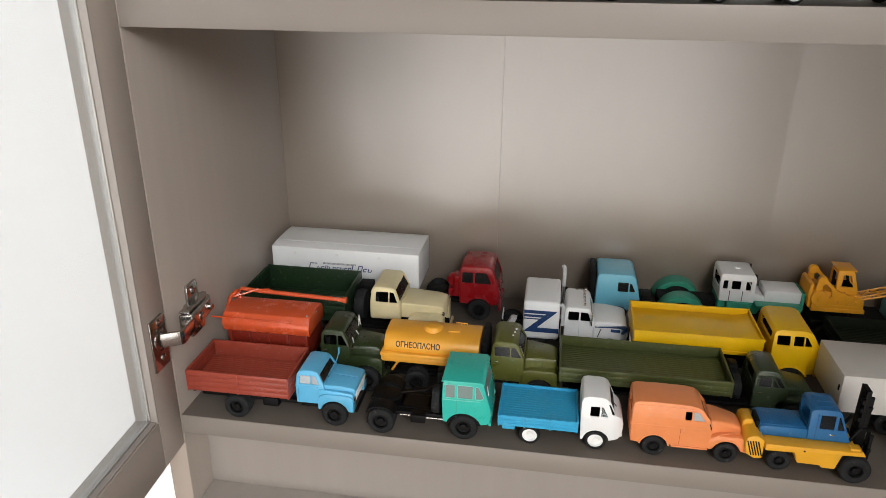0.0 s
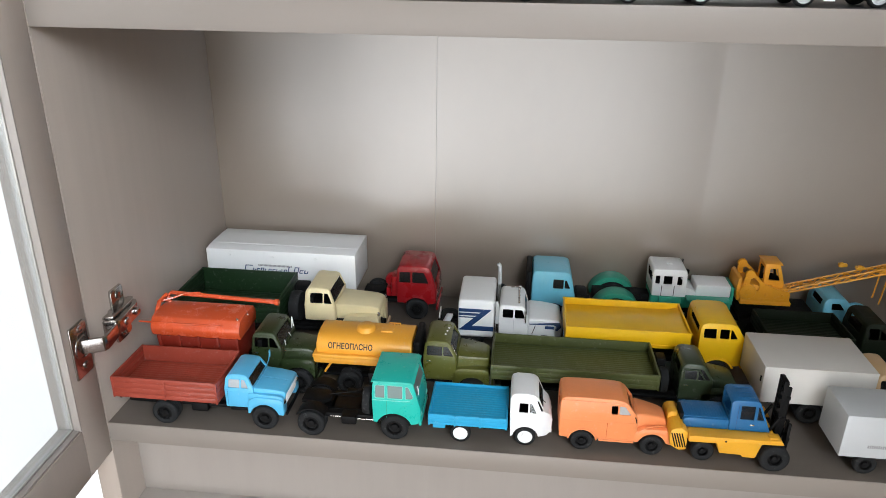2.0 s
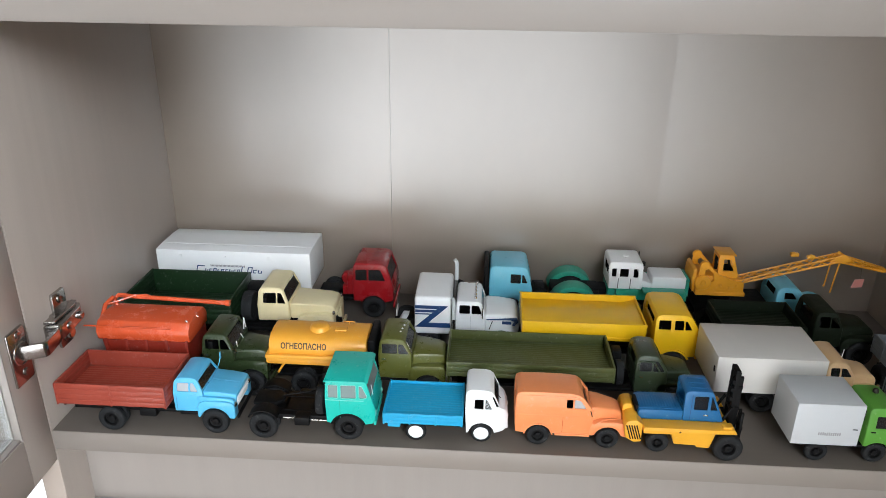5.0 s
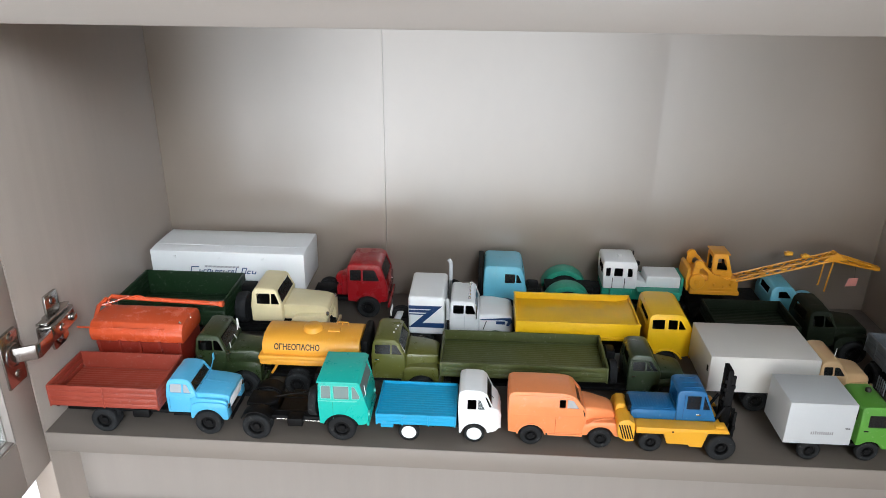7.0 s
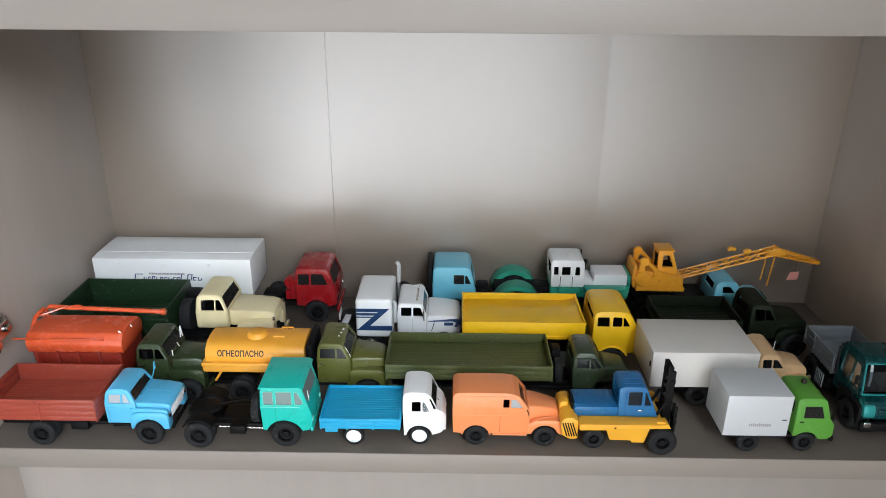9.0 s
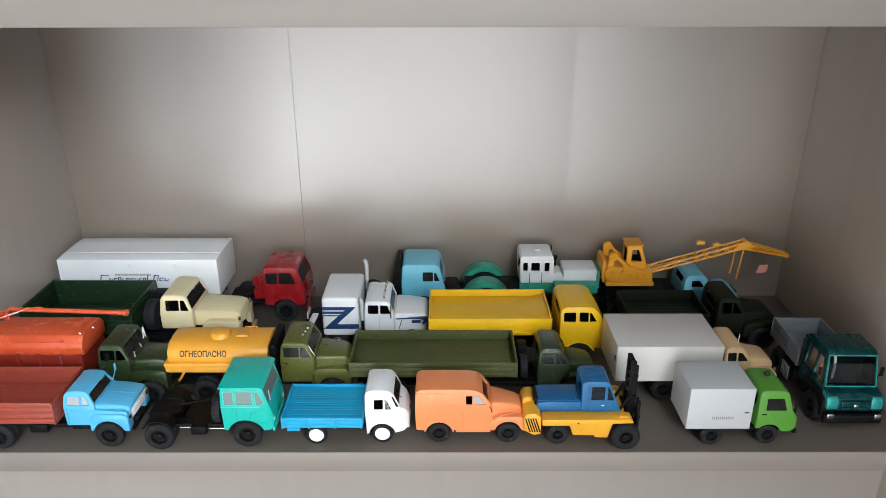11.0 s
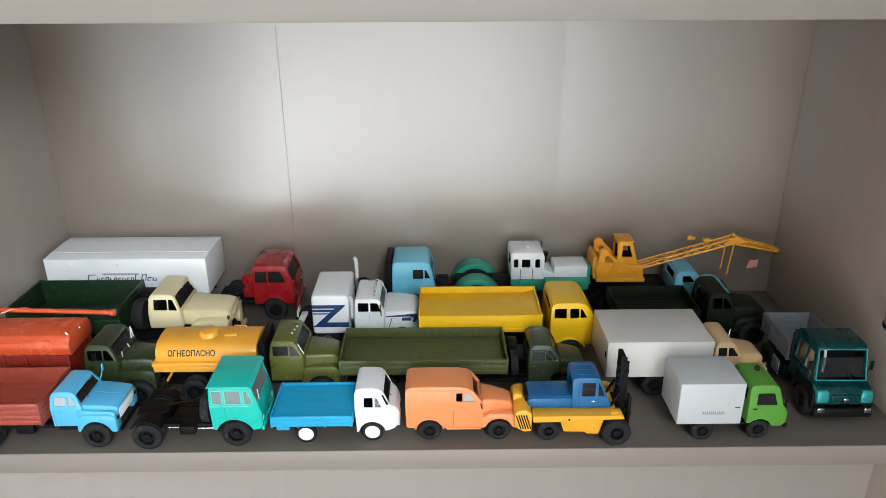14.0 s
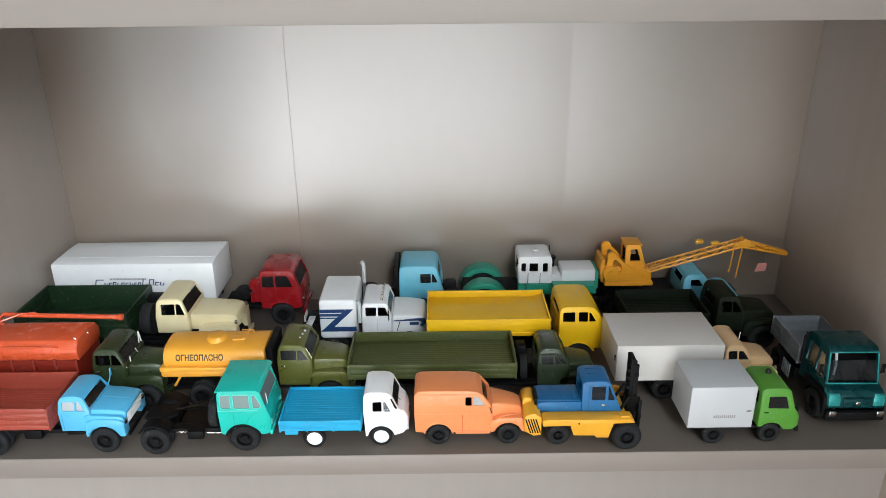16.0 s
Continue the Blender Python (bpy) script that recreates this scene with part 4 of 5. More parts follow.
def box_truck_green():
    th = truck("model_box_truck", 645, 27, "toy box truck with grass green cab and pale grey box")
    chassis(th, 584, 662, 9.5, 14, 7)
    axle_pair(th, 645.5, 8.4, 5.2, 17.5)
    axle_pair(th, 601.5, 8.4, 5.2, 19)
    cargo = part("cargo_box", box(580, 629.5, -19.4, 21, 15.6, 51.8, 0.4), SILVER, th, "pale grey cargo box with a faded print")
    part("faded_print", join(*[box(599 + k * 1.55, 600.1 + k * 1.55, -19.52, -19.3, 24.4, 26.8 + 0.2 * (k % 3), 0) for k in range(11)]), FADED, cargo, "faded grey print")
    part("latch", box(623.5, 627, -19.9, -19.3, 30.4, 31.0, 0.1), BLACK, cargo)
    part("box_bearer", join(*[box(584 + k * 13, 588 + k * 13, -15, 15, 12.6, 15.1, 0.2) for k in range(4)]), BLACK, th)
    prof = [(634.6, 15), (634.6, 45.5), (636, 47.6), (639, 48.4), (652, 48.4), (655.6, 47.2), (657, 45.5), (661.6, 31), (665.6, 25), (665.8, 15.5), (662, 12), (656, 12)]
    prof += arc(645.5, 8.4, 10.0, 21, 140, 8)
    body = cab(th, prof, 18.2, 30, 1.6, GRASS, [[(640.6, 31.2), (640.6, 41.6), (653.6, 41.6), (656.8, 31.2)]], ((661, 32.2), (657.4, 44.6), 15.8, 14.8), (634.6, 12, 32, 43), bevel=0.9, pane=SMOKE,
               hollow=[(636, 22), (636, 45), (638, 46.8), (652, 46.8), (655, 45), (660, 31), (661, 22)])
    part("door_handle", box(638, 641.4, -18.9, -18.0, 27.8, 28.6, 0.2), BLACK, body)
    mirror(th, (660.4, -17, 31), (661.5, -20, 34.5), BLACK, 3.0, 6.4)
    part("beacon", lathe([(2.2, 48.3), (2.2, 50.4), (1.4, 51.6), (0.3, 52)], "z", (648, 6, 0), 12), INK, body, "dark roof beacon")
    part("bumper", box(664.6, 667.2, -17.8, 17.8, 10.2, 14.4, 0.6), BLACK, th)
    headlights(th, 665, 13, 18.5, 1.8)
    return th


def utility_truck_teal():
    th = truck("model_utility_truck", 0, 40, "toy utility truck, metallic sea green cab and grey bed", yaw=0)
    th["ox"] = 0.0
    th.matrix_world = pose(0.7185, 0.051, 0, 0, 0, -91.0)
    chassis(th, -88, 22, 12, 17, 8)
    axle_pair(th, 6, 12.2, 8, 24.5, hub=0.5)
    axle_pair(th, -62, 12.2, 8, 24.5, hub=0.5)
    prof = [(-26, 20), (-26, 57), (-24.6, 61.6), (-20, 63.8), (2, 64.4), (6, 63.8), (8.8, 61.8), (14.8, 35.5), (22, 33.6), (25.5, 30.8), (26.5, 25), (26, 20)]
    body = cab(th, prof, 21.5, 35, 2.2, SEA, [[(-20, 37), (-20, 56), (-5, 56), (-5, 37)], [(-3.4, 37), (-3.4, 56), (5, 56), (10, 37)]], ((14.6, 36.4), (9.3, 60), 19.2, 18.2), (-26, 15, 38, 53), bevel=1.6, pane=CLEAR, side=(SMOKE, SMOKE),
               hollow=[(-24.5, 24), (-24.5, 56), (-21, 61.6), (3, 62.2), (6.8, 60), (13, 35), (13.2, 24)])
    part("grille", join(box(26.0, 27.6, -11, 11, 21.6, 29.6, 0.6), *[box(27.2, 28.2, s * 6 - 4, s * 6 + 4, 23 + 2.6 * k, 24.2 + 2.6 * k, 0.2) for k in range(3) for s in (-1, 1)]), SEA, th, "sea green grille with chrome slats")
    part("grille_badge", lathe([(1.9, 27.5), (1.9, 28.6), (1.3, 28.9), (0.3, 28.9)], "x", (0, 0, 25.6), 14), CHROME, th, "round chrome badge")
    part("bumper", prism([(24, 8.5), (28.0, 9.5), (28.2, 16.5), (25, 17.8)], -23, 23, "xz", 0.8), BLACK, th)
    for s in (-1, 1):
        part("headlight", box(27.6, 29.6, s * 18.5 - 2.9, s * 18.5 + 2.9, 14.0, 18.6, 0.8), CHROME, th)
    part("seats", join(*[box(-18, -10, s * 10 - 6, s * 10 + 6, 26, 48, 1.5) for s in (-1, 1)], box(8, 11, -18, 18, 28, 34, 1)), BLACK, th)
    for s in (-1, 1):
        part("windscreen_post", tube([(15.2, s * 20.0, 35.8), (9.6, s * 18.8, 60.6)], 0.6, 6), SEALIGHT, body, "bright windscreen edge")
        part("hood_cheek", prism([(16, 34.4), (25.4, 31.6), (26.9, 27), (26.9, 21.5), (16, 21.5)], *sorted((s * 12.5, s * 22.2)), "xz", 1.4), SEALIGHT, body, "lighter sea green hood corner")
    for z, x, hw in ((35.6, 15.2, 20), (60.8, 9.6, 18.6)):
        part("windscreen_edge", tube([(x, -hw, z), (x, hw, z)], 0.6, 6), SEALIGHT, body)
    for y in (-14.5, -9.0):
        part("seat_edge", tube([(3, y, 36), (2.2, y + 0.6, 46), (0.8, y - 0.2, 57)], 1.1, 8), WHITE, th, "white seat edge")
    # solid black block that stands for the shade behind the side windows
    part("interior", box(-23.6, -3.5, -18.6, 18.6, 24.5, 58, 1.0), BLACK, th, "black block in place of shade inside the cab")
    part("roof_visor", prism([(4.4, 64.2), (9.6, 61.9), (9.9, 62.8), (5.4, 65)], -18, 18, "xz", 0.3), SEA, body)
    part("wiper", join(tube([(15, -6, 36.6), (12.6, -11, 47)], 0.35, 5), tube([(15, 8, 36.6), (12.6, 3, 47)], 0.35, 5)), BLACK, body)
    fender(th, 6, 14.5, 12.2, -12, 24, 30, 16, 24.5, BLACK, 1.0, 14, "wheel_arch")
    mirror(th, (10, -21.5, 40), (11, -24.5, 47), BLACK, 3, 8)
    mirror(th, (10, 21.5, 40), (11, 24.5, 47), BLACK, 3, 8)
    part("snorkel", tube([(-22, -23.4, 34), (-22, -23.8, 58), (-20, -23.8, 62)], 1.2, 8), BLACK, th)
    cargo_bed(th, -86, -31, 21.5, 26, 44, GREYBED, floor_z=29, boards=3, cols=3, plank=False)
    for s in (-1, 1):
        part("side_box", box(-52, -30, s * 19 - 4, s * 19 + 4, 12, 22, 0.8), BLACK, th)
    part("ladder", join(*[box(-44 + k * 3, -43 + k * 3, -27.6, -26.6, 12, 25, 0.2) for k in range(5)]), GREYBED, th)
    return th


flatbed_blue_cab()
tractor_turquoise()
flatbed_white_cab()
van_orange()
forklift()
box_truck_green()
utility_truck_teal()


# ---- second row ----
def hood_cab(th, x0, x1, xr, xb, xf, roof, belt, hoodz, zb, w, mat, pane=SMOKE, grille=BLACK, tumble=3.0, hub=None, r=11, fz=None, crown=2.0, panes=True, wz=1.5, noz=2.5, hw=None, glazed=True, hood_bevel=2.6, taper=0.28):
    """A bonneted cab: x0 back, x1 start of the windows, xr front of the roof, xb foot of the windscreen, xf nose."""
    prof = [(x0, zb), (x0 - 0.3, belt), (x0 + 0.8, roof - 4.5), (x0 + 3, roof - 1), (x0 + 7, roof), (xr - 3, roof - 0.4), (xr, roof - 2), (xb, belt + 1.5), (xb + 0.6, zb)]
    body = cab(th, prof, w, belt, tumble, mat, [[(x1, belt + wz), (x1, roof - 5), (xr - 6.5, roof - 4.8), (xr - 6.5, belt + wz)], [(xr - 5.4, belt + wz), (xr - 5.4, roof - 4.8), (xr - 1.6, roof - 5), (xb - 2.4, belt + wz)]],
               ((xb - 0.2, belt + 2.4), (xr + 0.5, roof - 3), w - 3.4, w - 3.4 - tumble * 0.6), (x0, w * 0.55, belt + 2, roof - 5), bevel=1.8, pane=pane, panes=panes, side=(pane, pane) if glazed else (None, None), lining=mat if glazed else None)
    h = hw or w * 0.8
    part("hood", bend(prism([(xb, zb), (xb, hoodz), (xf - 8, hoodz - 1.4), (xf - noz, hoodz - 3.4), (xf, hoodz - 7), (xf, zb)], -h, h, "xz", hood_bevel, 3),
                      lambda c: Vector((c.x, c.y * (1 - taper * max(0, c.x - xb) / (xf - xb)), c.z + crown * (1 - (c.y / h) ** 2) * (c.z > hoodz - 9)))), mat, th)
    if hub:
        fender(th, hub, r + 1.8, r, hub - r - 6, min(xf, hub + r + 5), fz or r * 2 + 5.5, w * 0.52, w, mat, 2.0, r + 2)
    part("grille", join(box(xf - 0.6, xf + 0.6, -h * 0.6, h * 0.6, zb + 1, hoodz - 7.5, 0.4), *[box(xf + 0.4, xf + 1.0, -h * 0.55, h * 0.55, zb + 2 + 2 * k, zb + 3 + 2 * k, 0.2) for k in range(4)]), grille, th)
    part("bumper", box(xf + 1.1, xf + 3.4, -w + 1, w - 1, r + 0.5, r + 5, 0.6), mat, th)
    headlights(th, xf - 1.5, w * 0.78, zb + 8, 2.2)
    part("seat", box(x0 + 3, x0 + 8, -w + 5, w - 5, zb + 2, belt + 6, 1.2), BLACK, th)
    return body


def tanker_orange():
    th = truck("model_sludge_tanker", 146, 83, "toy sludge tanker with glossy orange tank and dark green cab", "model tanker")
    chassis(th, 16, 158, 14, 19, 9)
    axle_pair(th, 146, 12, 7, 24)
    axle_pair(th, 62, 12, 7, 24)
    axle_pair(th, 36, 12, 7, 24)
    sec = [(-21, 53), (-21.6, 56), (-20.6, 60), (-16, 65.2), (0, 67), (16, 65.2), (20.6, 60), (21.6, 56), (21, 53), (19.6, 48.5), (-19.6, 48.5)]
    tank = part("tank", prism(sec, 14, 95, "yz", 1.2, 2, 14), RUST, th, "glossy orange tank")
    hopper = part("tank_hopper", prism([(-15, 22), (15, 22), (20, 48.6), (-20, 48.6)], 18, 92, "yz", 0.4), RUSTDARK, th, "dark red ribbed hopper under the tank")
    for k in range(5):
        part("rib", box(20 + k * 17.6, 22.4 + k * 17.6, -20.8, 20.8, 24, 50, 0.3), RUSTDARK, hopper)
    for s in (-1, 1):
        part("side_rail", tube([(4, s * 20, 61.4), (12, s * 20.6, 61.8), (80, s * 20.6, 61.8)], 0.75, 6), RUST, tank)
    part("seam", join(*[box(x, x + 0.5, -21.7, 21.7, 53, 58, 0.0) for x in (34, 54, 74)]), RUST, tank)
    part("boom_pipe", join(tube([(18, 12, 64), (15, 15, 70.5), (18, 17.5, 72.5), (30, 18, 71.5), (116, 17, 69)], 2.0, 10), tube([(13, -6, 62), (13, 2, 70), (15, 13, 72.5)], 1.9, 10), cyl(2.9, 115, 119, "x", (0, 17, 69), 12, 0.4)), RUST, th, "orange suction boom along the top")
    part("boom_strut", join(tube([(14, 4, 70), (24, 10, 71.5), (34, 17, 73.5)], 0.8, 6), tube([(38, 18, 73), (44, 17, 74.2), (48, 17, 72.5)], 0.7, 6)), RUST, th)
    part("ladder_hook", join(*[tube([(89 + k * 2, -14 + k * 14, 63), (91 + k * 2, -14 + k * 14, 66.4), (93.6 + k * 2, -14 + k * 14, 63.4)], 0.8, 6) for k in range(2)]), CHROME, tank, "bright metal catch")
    body = hood_cab(th, 104.5, 107.5, 126, 131.5, 160, 57.4, 42, 41.5, 21, 21, MOSS, glazed=False, hub=146, r=12, fz=34, tumble=2.2, hw=17)
    part("wiper", join(tube([(130.5, -8, 45), (133, -13, 43)], 0.5, 6), tube([(130.5, 4, 46), (134, 0, 44.6)], 0.5, 6), tube([(130.5, 13, 46), (131, 13.5, 57)], 0.5, 6), tube([(131.2, 16, 46), (131.2, 13.8, 56)], 0.5, 6)), WHITE, body, "bright white wiper and mirror arm")
    part("side_mirror_frame", tube([(129, -19.5, 44), (134, -22, 45.5), (135, -21, 41.5), (130, -19.5, 41)], 0.55, 6), CHROME, body)
    part("door_handle", box(106.5, 110.5, -21.9, -20.8, 38, 38.9, 0.2), CHROME, body)
    return th


def text_on(th, body, x, y, z, size, mat, parent, label, tilt):
    cu = bpy.data.curves.new("lettering", "FONT")
    cu.body, cu.size, cu.extrude, cu.align_x = body, size, 0.00012, "LEFT"
    cu.offset = 0.00016
    ob = new("lettering", cu)
    dg = bpy.context.evaluated_depsgraph_get()
    me = bpy.data.meshes.new_from_object(ob.evaluated_get(dg))
    bpy.data.objects.remove(ob)
    me.materials.clear()
    me.materials.append(mat)
    me.transform(Matrix.Diagonal((0.93, 1.16, 1, 1)))
    ob = new("lettering", me)
    ob.parent = parent
    ob.matrix_local = pose((x - th["ox"]) * MM, y * MM, z * MM, tilt, 0, 0)
    return tagged(ob, label)


def tanker_yellow():
    th = truck("model_fuel_tanker", 297, 88, "toy fuel tanker with honey yellow tank and olive cab", "model tanker")
    chassis(th, 160, 310, 13, 18, 9)
    axle_pair(th, 298, 11.2, 6.5, 23)
    axle_pair(th, 190, 11.2, 6.2, 24, dual=True)
    oval = []
    for a in range(0, 360, 10):
        c, d = math.cos(radians(a)), math.sin(radians(a))
        oval.append((20.8 * math.copysign(abs(c) ** 0.78, c), 43.5 + 11.8 * math.copysign(abs(d) ** 0.85, d)))
    tank = part("tank", prism(oval, 161, 245, "yz", 0.9, 2, 50), HONEY, th, "honey yellow oval tank")
    part("side_locker", join(box(158, 250, -23.8, 23.8, 35.6, 39.4, 0.9), box(158.5, 249, -23, 23, 30.2, 35.7, 0.9)), HONEY, th, "honey yellow side lockers")
    part("filler_dome", join(lathe([(10.5, 49), (9.6, 54), (8.6, 56), (7.8, 58), (6.6, 58.9), (0.4, 59.2)], "z", (202, -1, 0), 22), box(216, 226, -6, 1, 54, 56.4, 0.4)), HONEY, tank)
    part("grab_rail", join(tube([(221, 8, 53), (221, 8, 57.4), (231, 8, 57.4), (231, 8, 53)], 0.6, 6), tube([(226, 8, 53), (226, 8, 57.4)], 0.5, 6)), HONEY, tank)
    part("step_bracket", tube([(174, -21, 30.5), (168, -21, 21)], 1.1, 8), HONEY, th)
    part("hose_box", box(246, 252.5, -20, 20, 22, 55, 2.5, 3), BLACK, th, "black housing between tank and cab")
    word = text_on(th, "ОГНЕОПАСНО", 171.5, -20.9, 44.6, 0.0060, INK, tank, "dark printed warning word", 74)
    body = hood_cab(th, 255.5, 258.5, 278, 284, 313, 57.4, 42.4, 42, 20, 21.5, OLIVE, hub=298, r=11.2, fz=33, tumble=2.2, hw=17.5)
    part("screen_post", tube([(284, -18.4, 44.5), (279.4, -17.6, 53.5)], 0.45, 6), CHROME, body, "bright windscreen edge")
    part("roof_lamp", join(*[lathe([(0.9, 56), (0.9, 57.4), (0.3, 57.9)], "z", (273 + k, -6 + 6 * k, 0), 8) for k in range(3)]), WHITE, body)
    for s in (-1, 1):
        part("drip_rail", box(258, 279, s * 20.0 - 0.3, s * 20.0 + 0.5, 53.2, 53.9, 0.1), OLIVE, body)
    part("door_handle", box(258.5, 262, -22.3, -21.3, 38.6, 39.5, 0.2), CHROME, body)
    part("hood_trim", tube([(286, -17, 42.2), (311, -13.4, 40.0)], 0.3, 6), OLIVE, body)
    return th


def long_bed_olive():
    th = truck("model_army_truck", 507, 87, "toy army truck with long drab olive bed and grey-green cab")
    chassis(th, 318, 520, 13, 18, 9)
    axle_pair(th, 507, 11, 6.5, 23)
    axle_pair(th, 420, 11, 6.5, 24, dual=True)
    axle_pair(th, 352, 11, 6.5, 24)
    cargo_bed(th, 314, 454, 28, 29.5, 43.4, DRAB, floor_z=34.5, boards=3, cols=1)
    part("spare_wheel", lathe([(6, -3), (10.6, -3), (11, -1.5), (11, 1.5), (10.6, 3), (6, 3)], "x", (461, -6, 27), 24), RUBBER, th)
    part("air_box", box(457, 465, 6, 18, 18, 40, 1.2), BLACK, th)
    body = hood_cab(th, 472, 475.5, 492, 499, 522, 50.6, 35.2, 35, 17, 20, PINE, hub=507, r=11, fz=27, hw=15)
    for s in (-1, 1):
        part("window_trim", prism([(474, 36.4), (474, 46.4), (487, 46.6), (493, 36.6), (492, 36), (486.2, 45.8), (475, 45.6), (475, 36.4)], s * 19.2 - 0.7, s * 19.2 + 0.7, "xz", 0.2), PINE, body)
    part("door_handle", box(475, 478.6, -20.8, -19.8, 31.6, 32.4, 0.2), CHROME, body)
    return th


def box_truck_tan():
    th = truck("model_big_box_truck", 668, 93, "toy box truck with big off-white box and tan cab", dx=3)
    chassis(th, 540, 682, 12, 17, 9)
    axle_pair(th, 660, 10.5, 6, 22)
    axle_pair(th, 578, 10.5, 6, 24, dual=True)
    cargo = part("cargo_box", box(533.5, 622, -29.5, 29.5, 22.5, 56, 0.6), OFFWHITE, th, "off-white cargo box")
    part("lamp", box(532.8, 533.7, -26, -24, 40, 45, 0.2), BLACK, cargo)
    for s in (-1, 1):
        part("mudguard", prism(arc(578, 10.5, 13.4, 15, 165, 9) + arc(578, 10.5, 12.4, 165, 15, 9), s * 21 - 6, s * 21 + 6, "xz", 0.2), BLACK, th)
    hood_cab(th, 627, 630, 644, 650, 674, 49, 35, 35, 18, 21.5, SANDY, hub=660, r=10.5, fz=27, hw=15)
    part("window_ledge", box(622, 627, -20, 20, 24, 44, 0.8), BLACK, th)
    part("aerial", tube([(640, -12, 50.5), (640.4, -12, 58)], 0.35, 5), WHITE, th)
    return th


tanker_orange()
tanker_yellow()
long_bed_olive()
box_truck_tan()


# ---- third row ----
def army_cream():
    th = truck("model_cargo_truck", 187, 160, "toy cargo truck with forest green bed and cream cab")
    chassis(th, 12, 204, 16, 22, 9)
    axle_pair(th, 187, 13, 8, 26)
    axle_pair(th, 74, 13, 8, 26)
    axle_pair(th, 42, 13, 8, 26)
    cargo_bed(th, 6, 108, 31, 30, 57.5, FOREST, floor_z=33, boards=5, cols=3)
    part("spare_wheel", lathe([(7, -5), (14, -5), (15, -2.5), (15, 2.5), (14, 5), (7, 5)], "x", (118.5, -8, 40), 28), RUBBER, th, "upright black spare wheel")
    part("air_box", box(111, 125, 8, 22, 22, 54, 1.6), BLACK, th)
    hood_cab(th, 131, 136.5, 155.5, 160.5, 203, 66.6, 49.5, 49, 33.5, 25, CREAM, grille=CREAM, glazed=False, hub=187, r=13, fz=40.5, panes=True, crown=1.8, hw=18.5, wz=2.0, tumble=3.6, hood_bevel=1.3, taper=0.14, noz=1.4)
    return th


def tractor_white():
    th = truck("model_highway_tractor", 362, 174, "toy highway tractor, white sleeper cab with blue stripes")
    chassis(th, 255, 380, 12, 18, 9)
    axle_pair(th, 362, 11.5, 6.5, 26, CHROME)
    axle_pair(th, 292, 11.5, 6.2, 27, CHROME, dual=True)
    axle_pair(th, 266, 11.5, 6.2, 27, CHROME, dual=True)
    part("sleeper", box(278.5, 313, -29, 29, 20, 60, 3.2, 4), WHITE, th, "white sleeper box")
    st = [[(279.2, 51), (303.4, 51), (300, 47.6), (279.2, 47.6)], [(279.2, 46.4), (298.8, 46.4), (296.2, 43.8), (279.2, 43.8)], [(279.2, 42.6), (295, 42.6), (293.8, 41.4), (279.2, 41.4)],
          [(303.6, 51), (310.6, 51), (292.1, 32.9), (312.6, 32.9), (312.6, 28), (279.2, 28), (279.2, 28.8), (280.6, 29.2)]]
    for s in (-1, 1):
        lo, hi = sorted((s * 28.9, s * 29.14))
        part("stripe", join(*[prism(p, lo, hi) for p in st]), STRIPE, th, "blue angular stripe")
    prof = [(317.5, 20), (317.4, 40), (318, 51), (320, 53.5), (339, 53.2), (341.5, 51.5), (345.5, 40), (345.5, 20)]
    body = cab(th, prof, 24, 39, 2.0, WHITE, [[(321, 40.6), (321, 49.4), (331, 49.4), (331, 40.6)], [(332.6, 40.6), (332.6, 49.4), (339.4, 49.2), (342.6, 40.6)]], ((345.2, 40.8), (341.7, 50.6), 20.5, 19.6), None, bevel=1.4, pane=SMOKE, side=(None, None))
    part("hood", bend(prism([(345.5, 20), (345.6, 39.8), (358, 39.8), (372, 38.4), (376.5, 37), (378.4, 30), (378.4, 20)], -22, 22, "xz", 2.4, 3), lambda c: Vector((c.x, c.y * (1 - 0.004 * max(0, c.x - 343)), c.z))), WHITE, th, "white hood")
    for s in (-1, 1):
        lo, hi = sorted((s * 19.0, s * 22.12))
        part("hood_stripe", join(prism([(347, 35.0), (360, 35.6), (370, 36.2), (376, 36.4), (377.4, 33), (374, 29), (372, 29), (374, 33.4), (370, 34.9), (347, 34.2)], lo, hi)), STRIPE, th, "narrow blue hood stripe with a wide tip")
        part("hood_vent", box(362, 370.6, s * 21.1 - 0.9, s * 21.1 + 0.9, 30.2, 32.8, 0.3), STRIPE, th, "dark vent in the hood side")
        part("hood_line", prism([(349.6, 24), (350.2, 24), (353, 33), (352.4, 33)], *sorted((s * 20.0, s * 22.1)), "xz"), BLACK, th)
    part("grille", join(box(378.6, 380.4, -13, 13, 20, 39, 0.6), *[box(380.2, 380.8, -12 + 2 * k, -11 + 2 * k, 21, 38, 0.1) for k in range(12)]), CHROME, th)
    part("bumper", box(380.6, 383.6, -27, 27, 9, 17, 1.0), CHROME, th)
    for k in range(5):
        part("roof_lamp", lathe([(1.3, 52.8), (1.3, 54.6), (1.0, 55.6), (0.3, 56.1)], "z", (336.0, -15 + 7.5 * k, 0), 10), CHROME, body, "chrome roof lamp")
    part("horn", join(tube([(328, 18, 54.2), (337, 18, 55)], 0.7, 8), cyl(1.5, 337, 338.4, "x", (0, 18, 55), 10)), CHROME, body, "chrome horn")
    part("door_seam", box(331.6, 331.9, -24.1, -23.6, 22, 39, 0), SILVER, body)
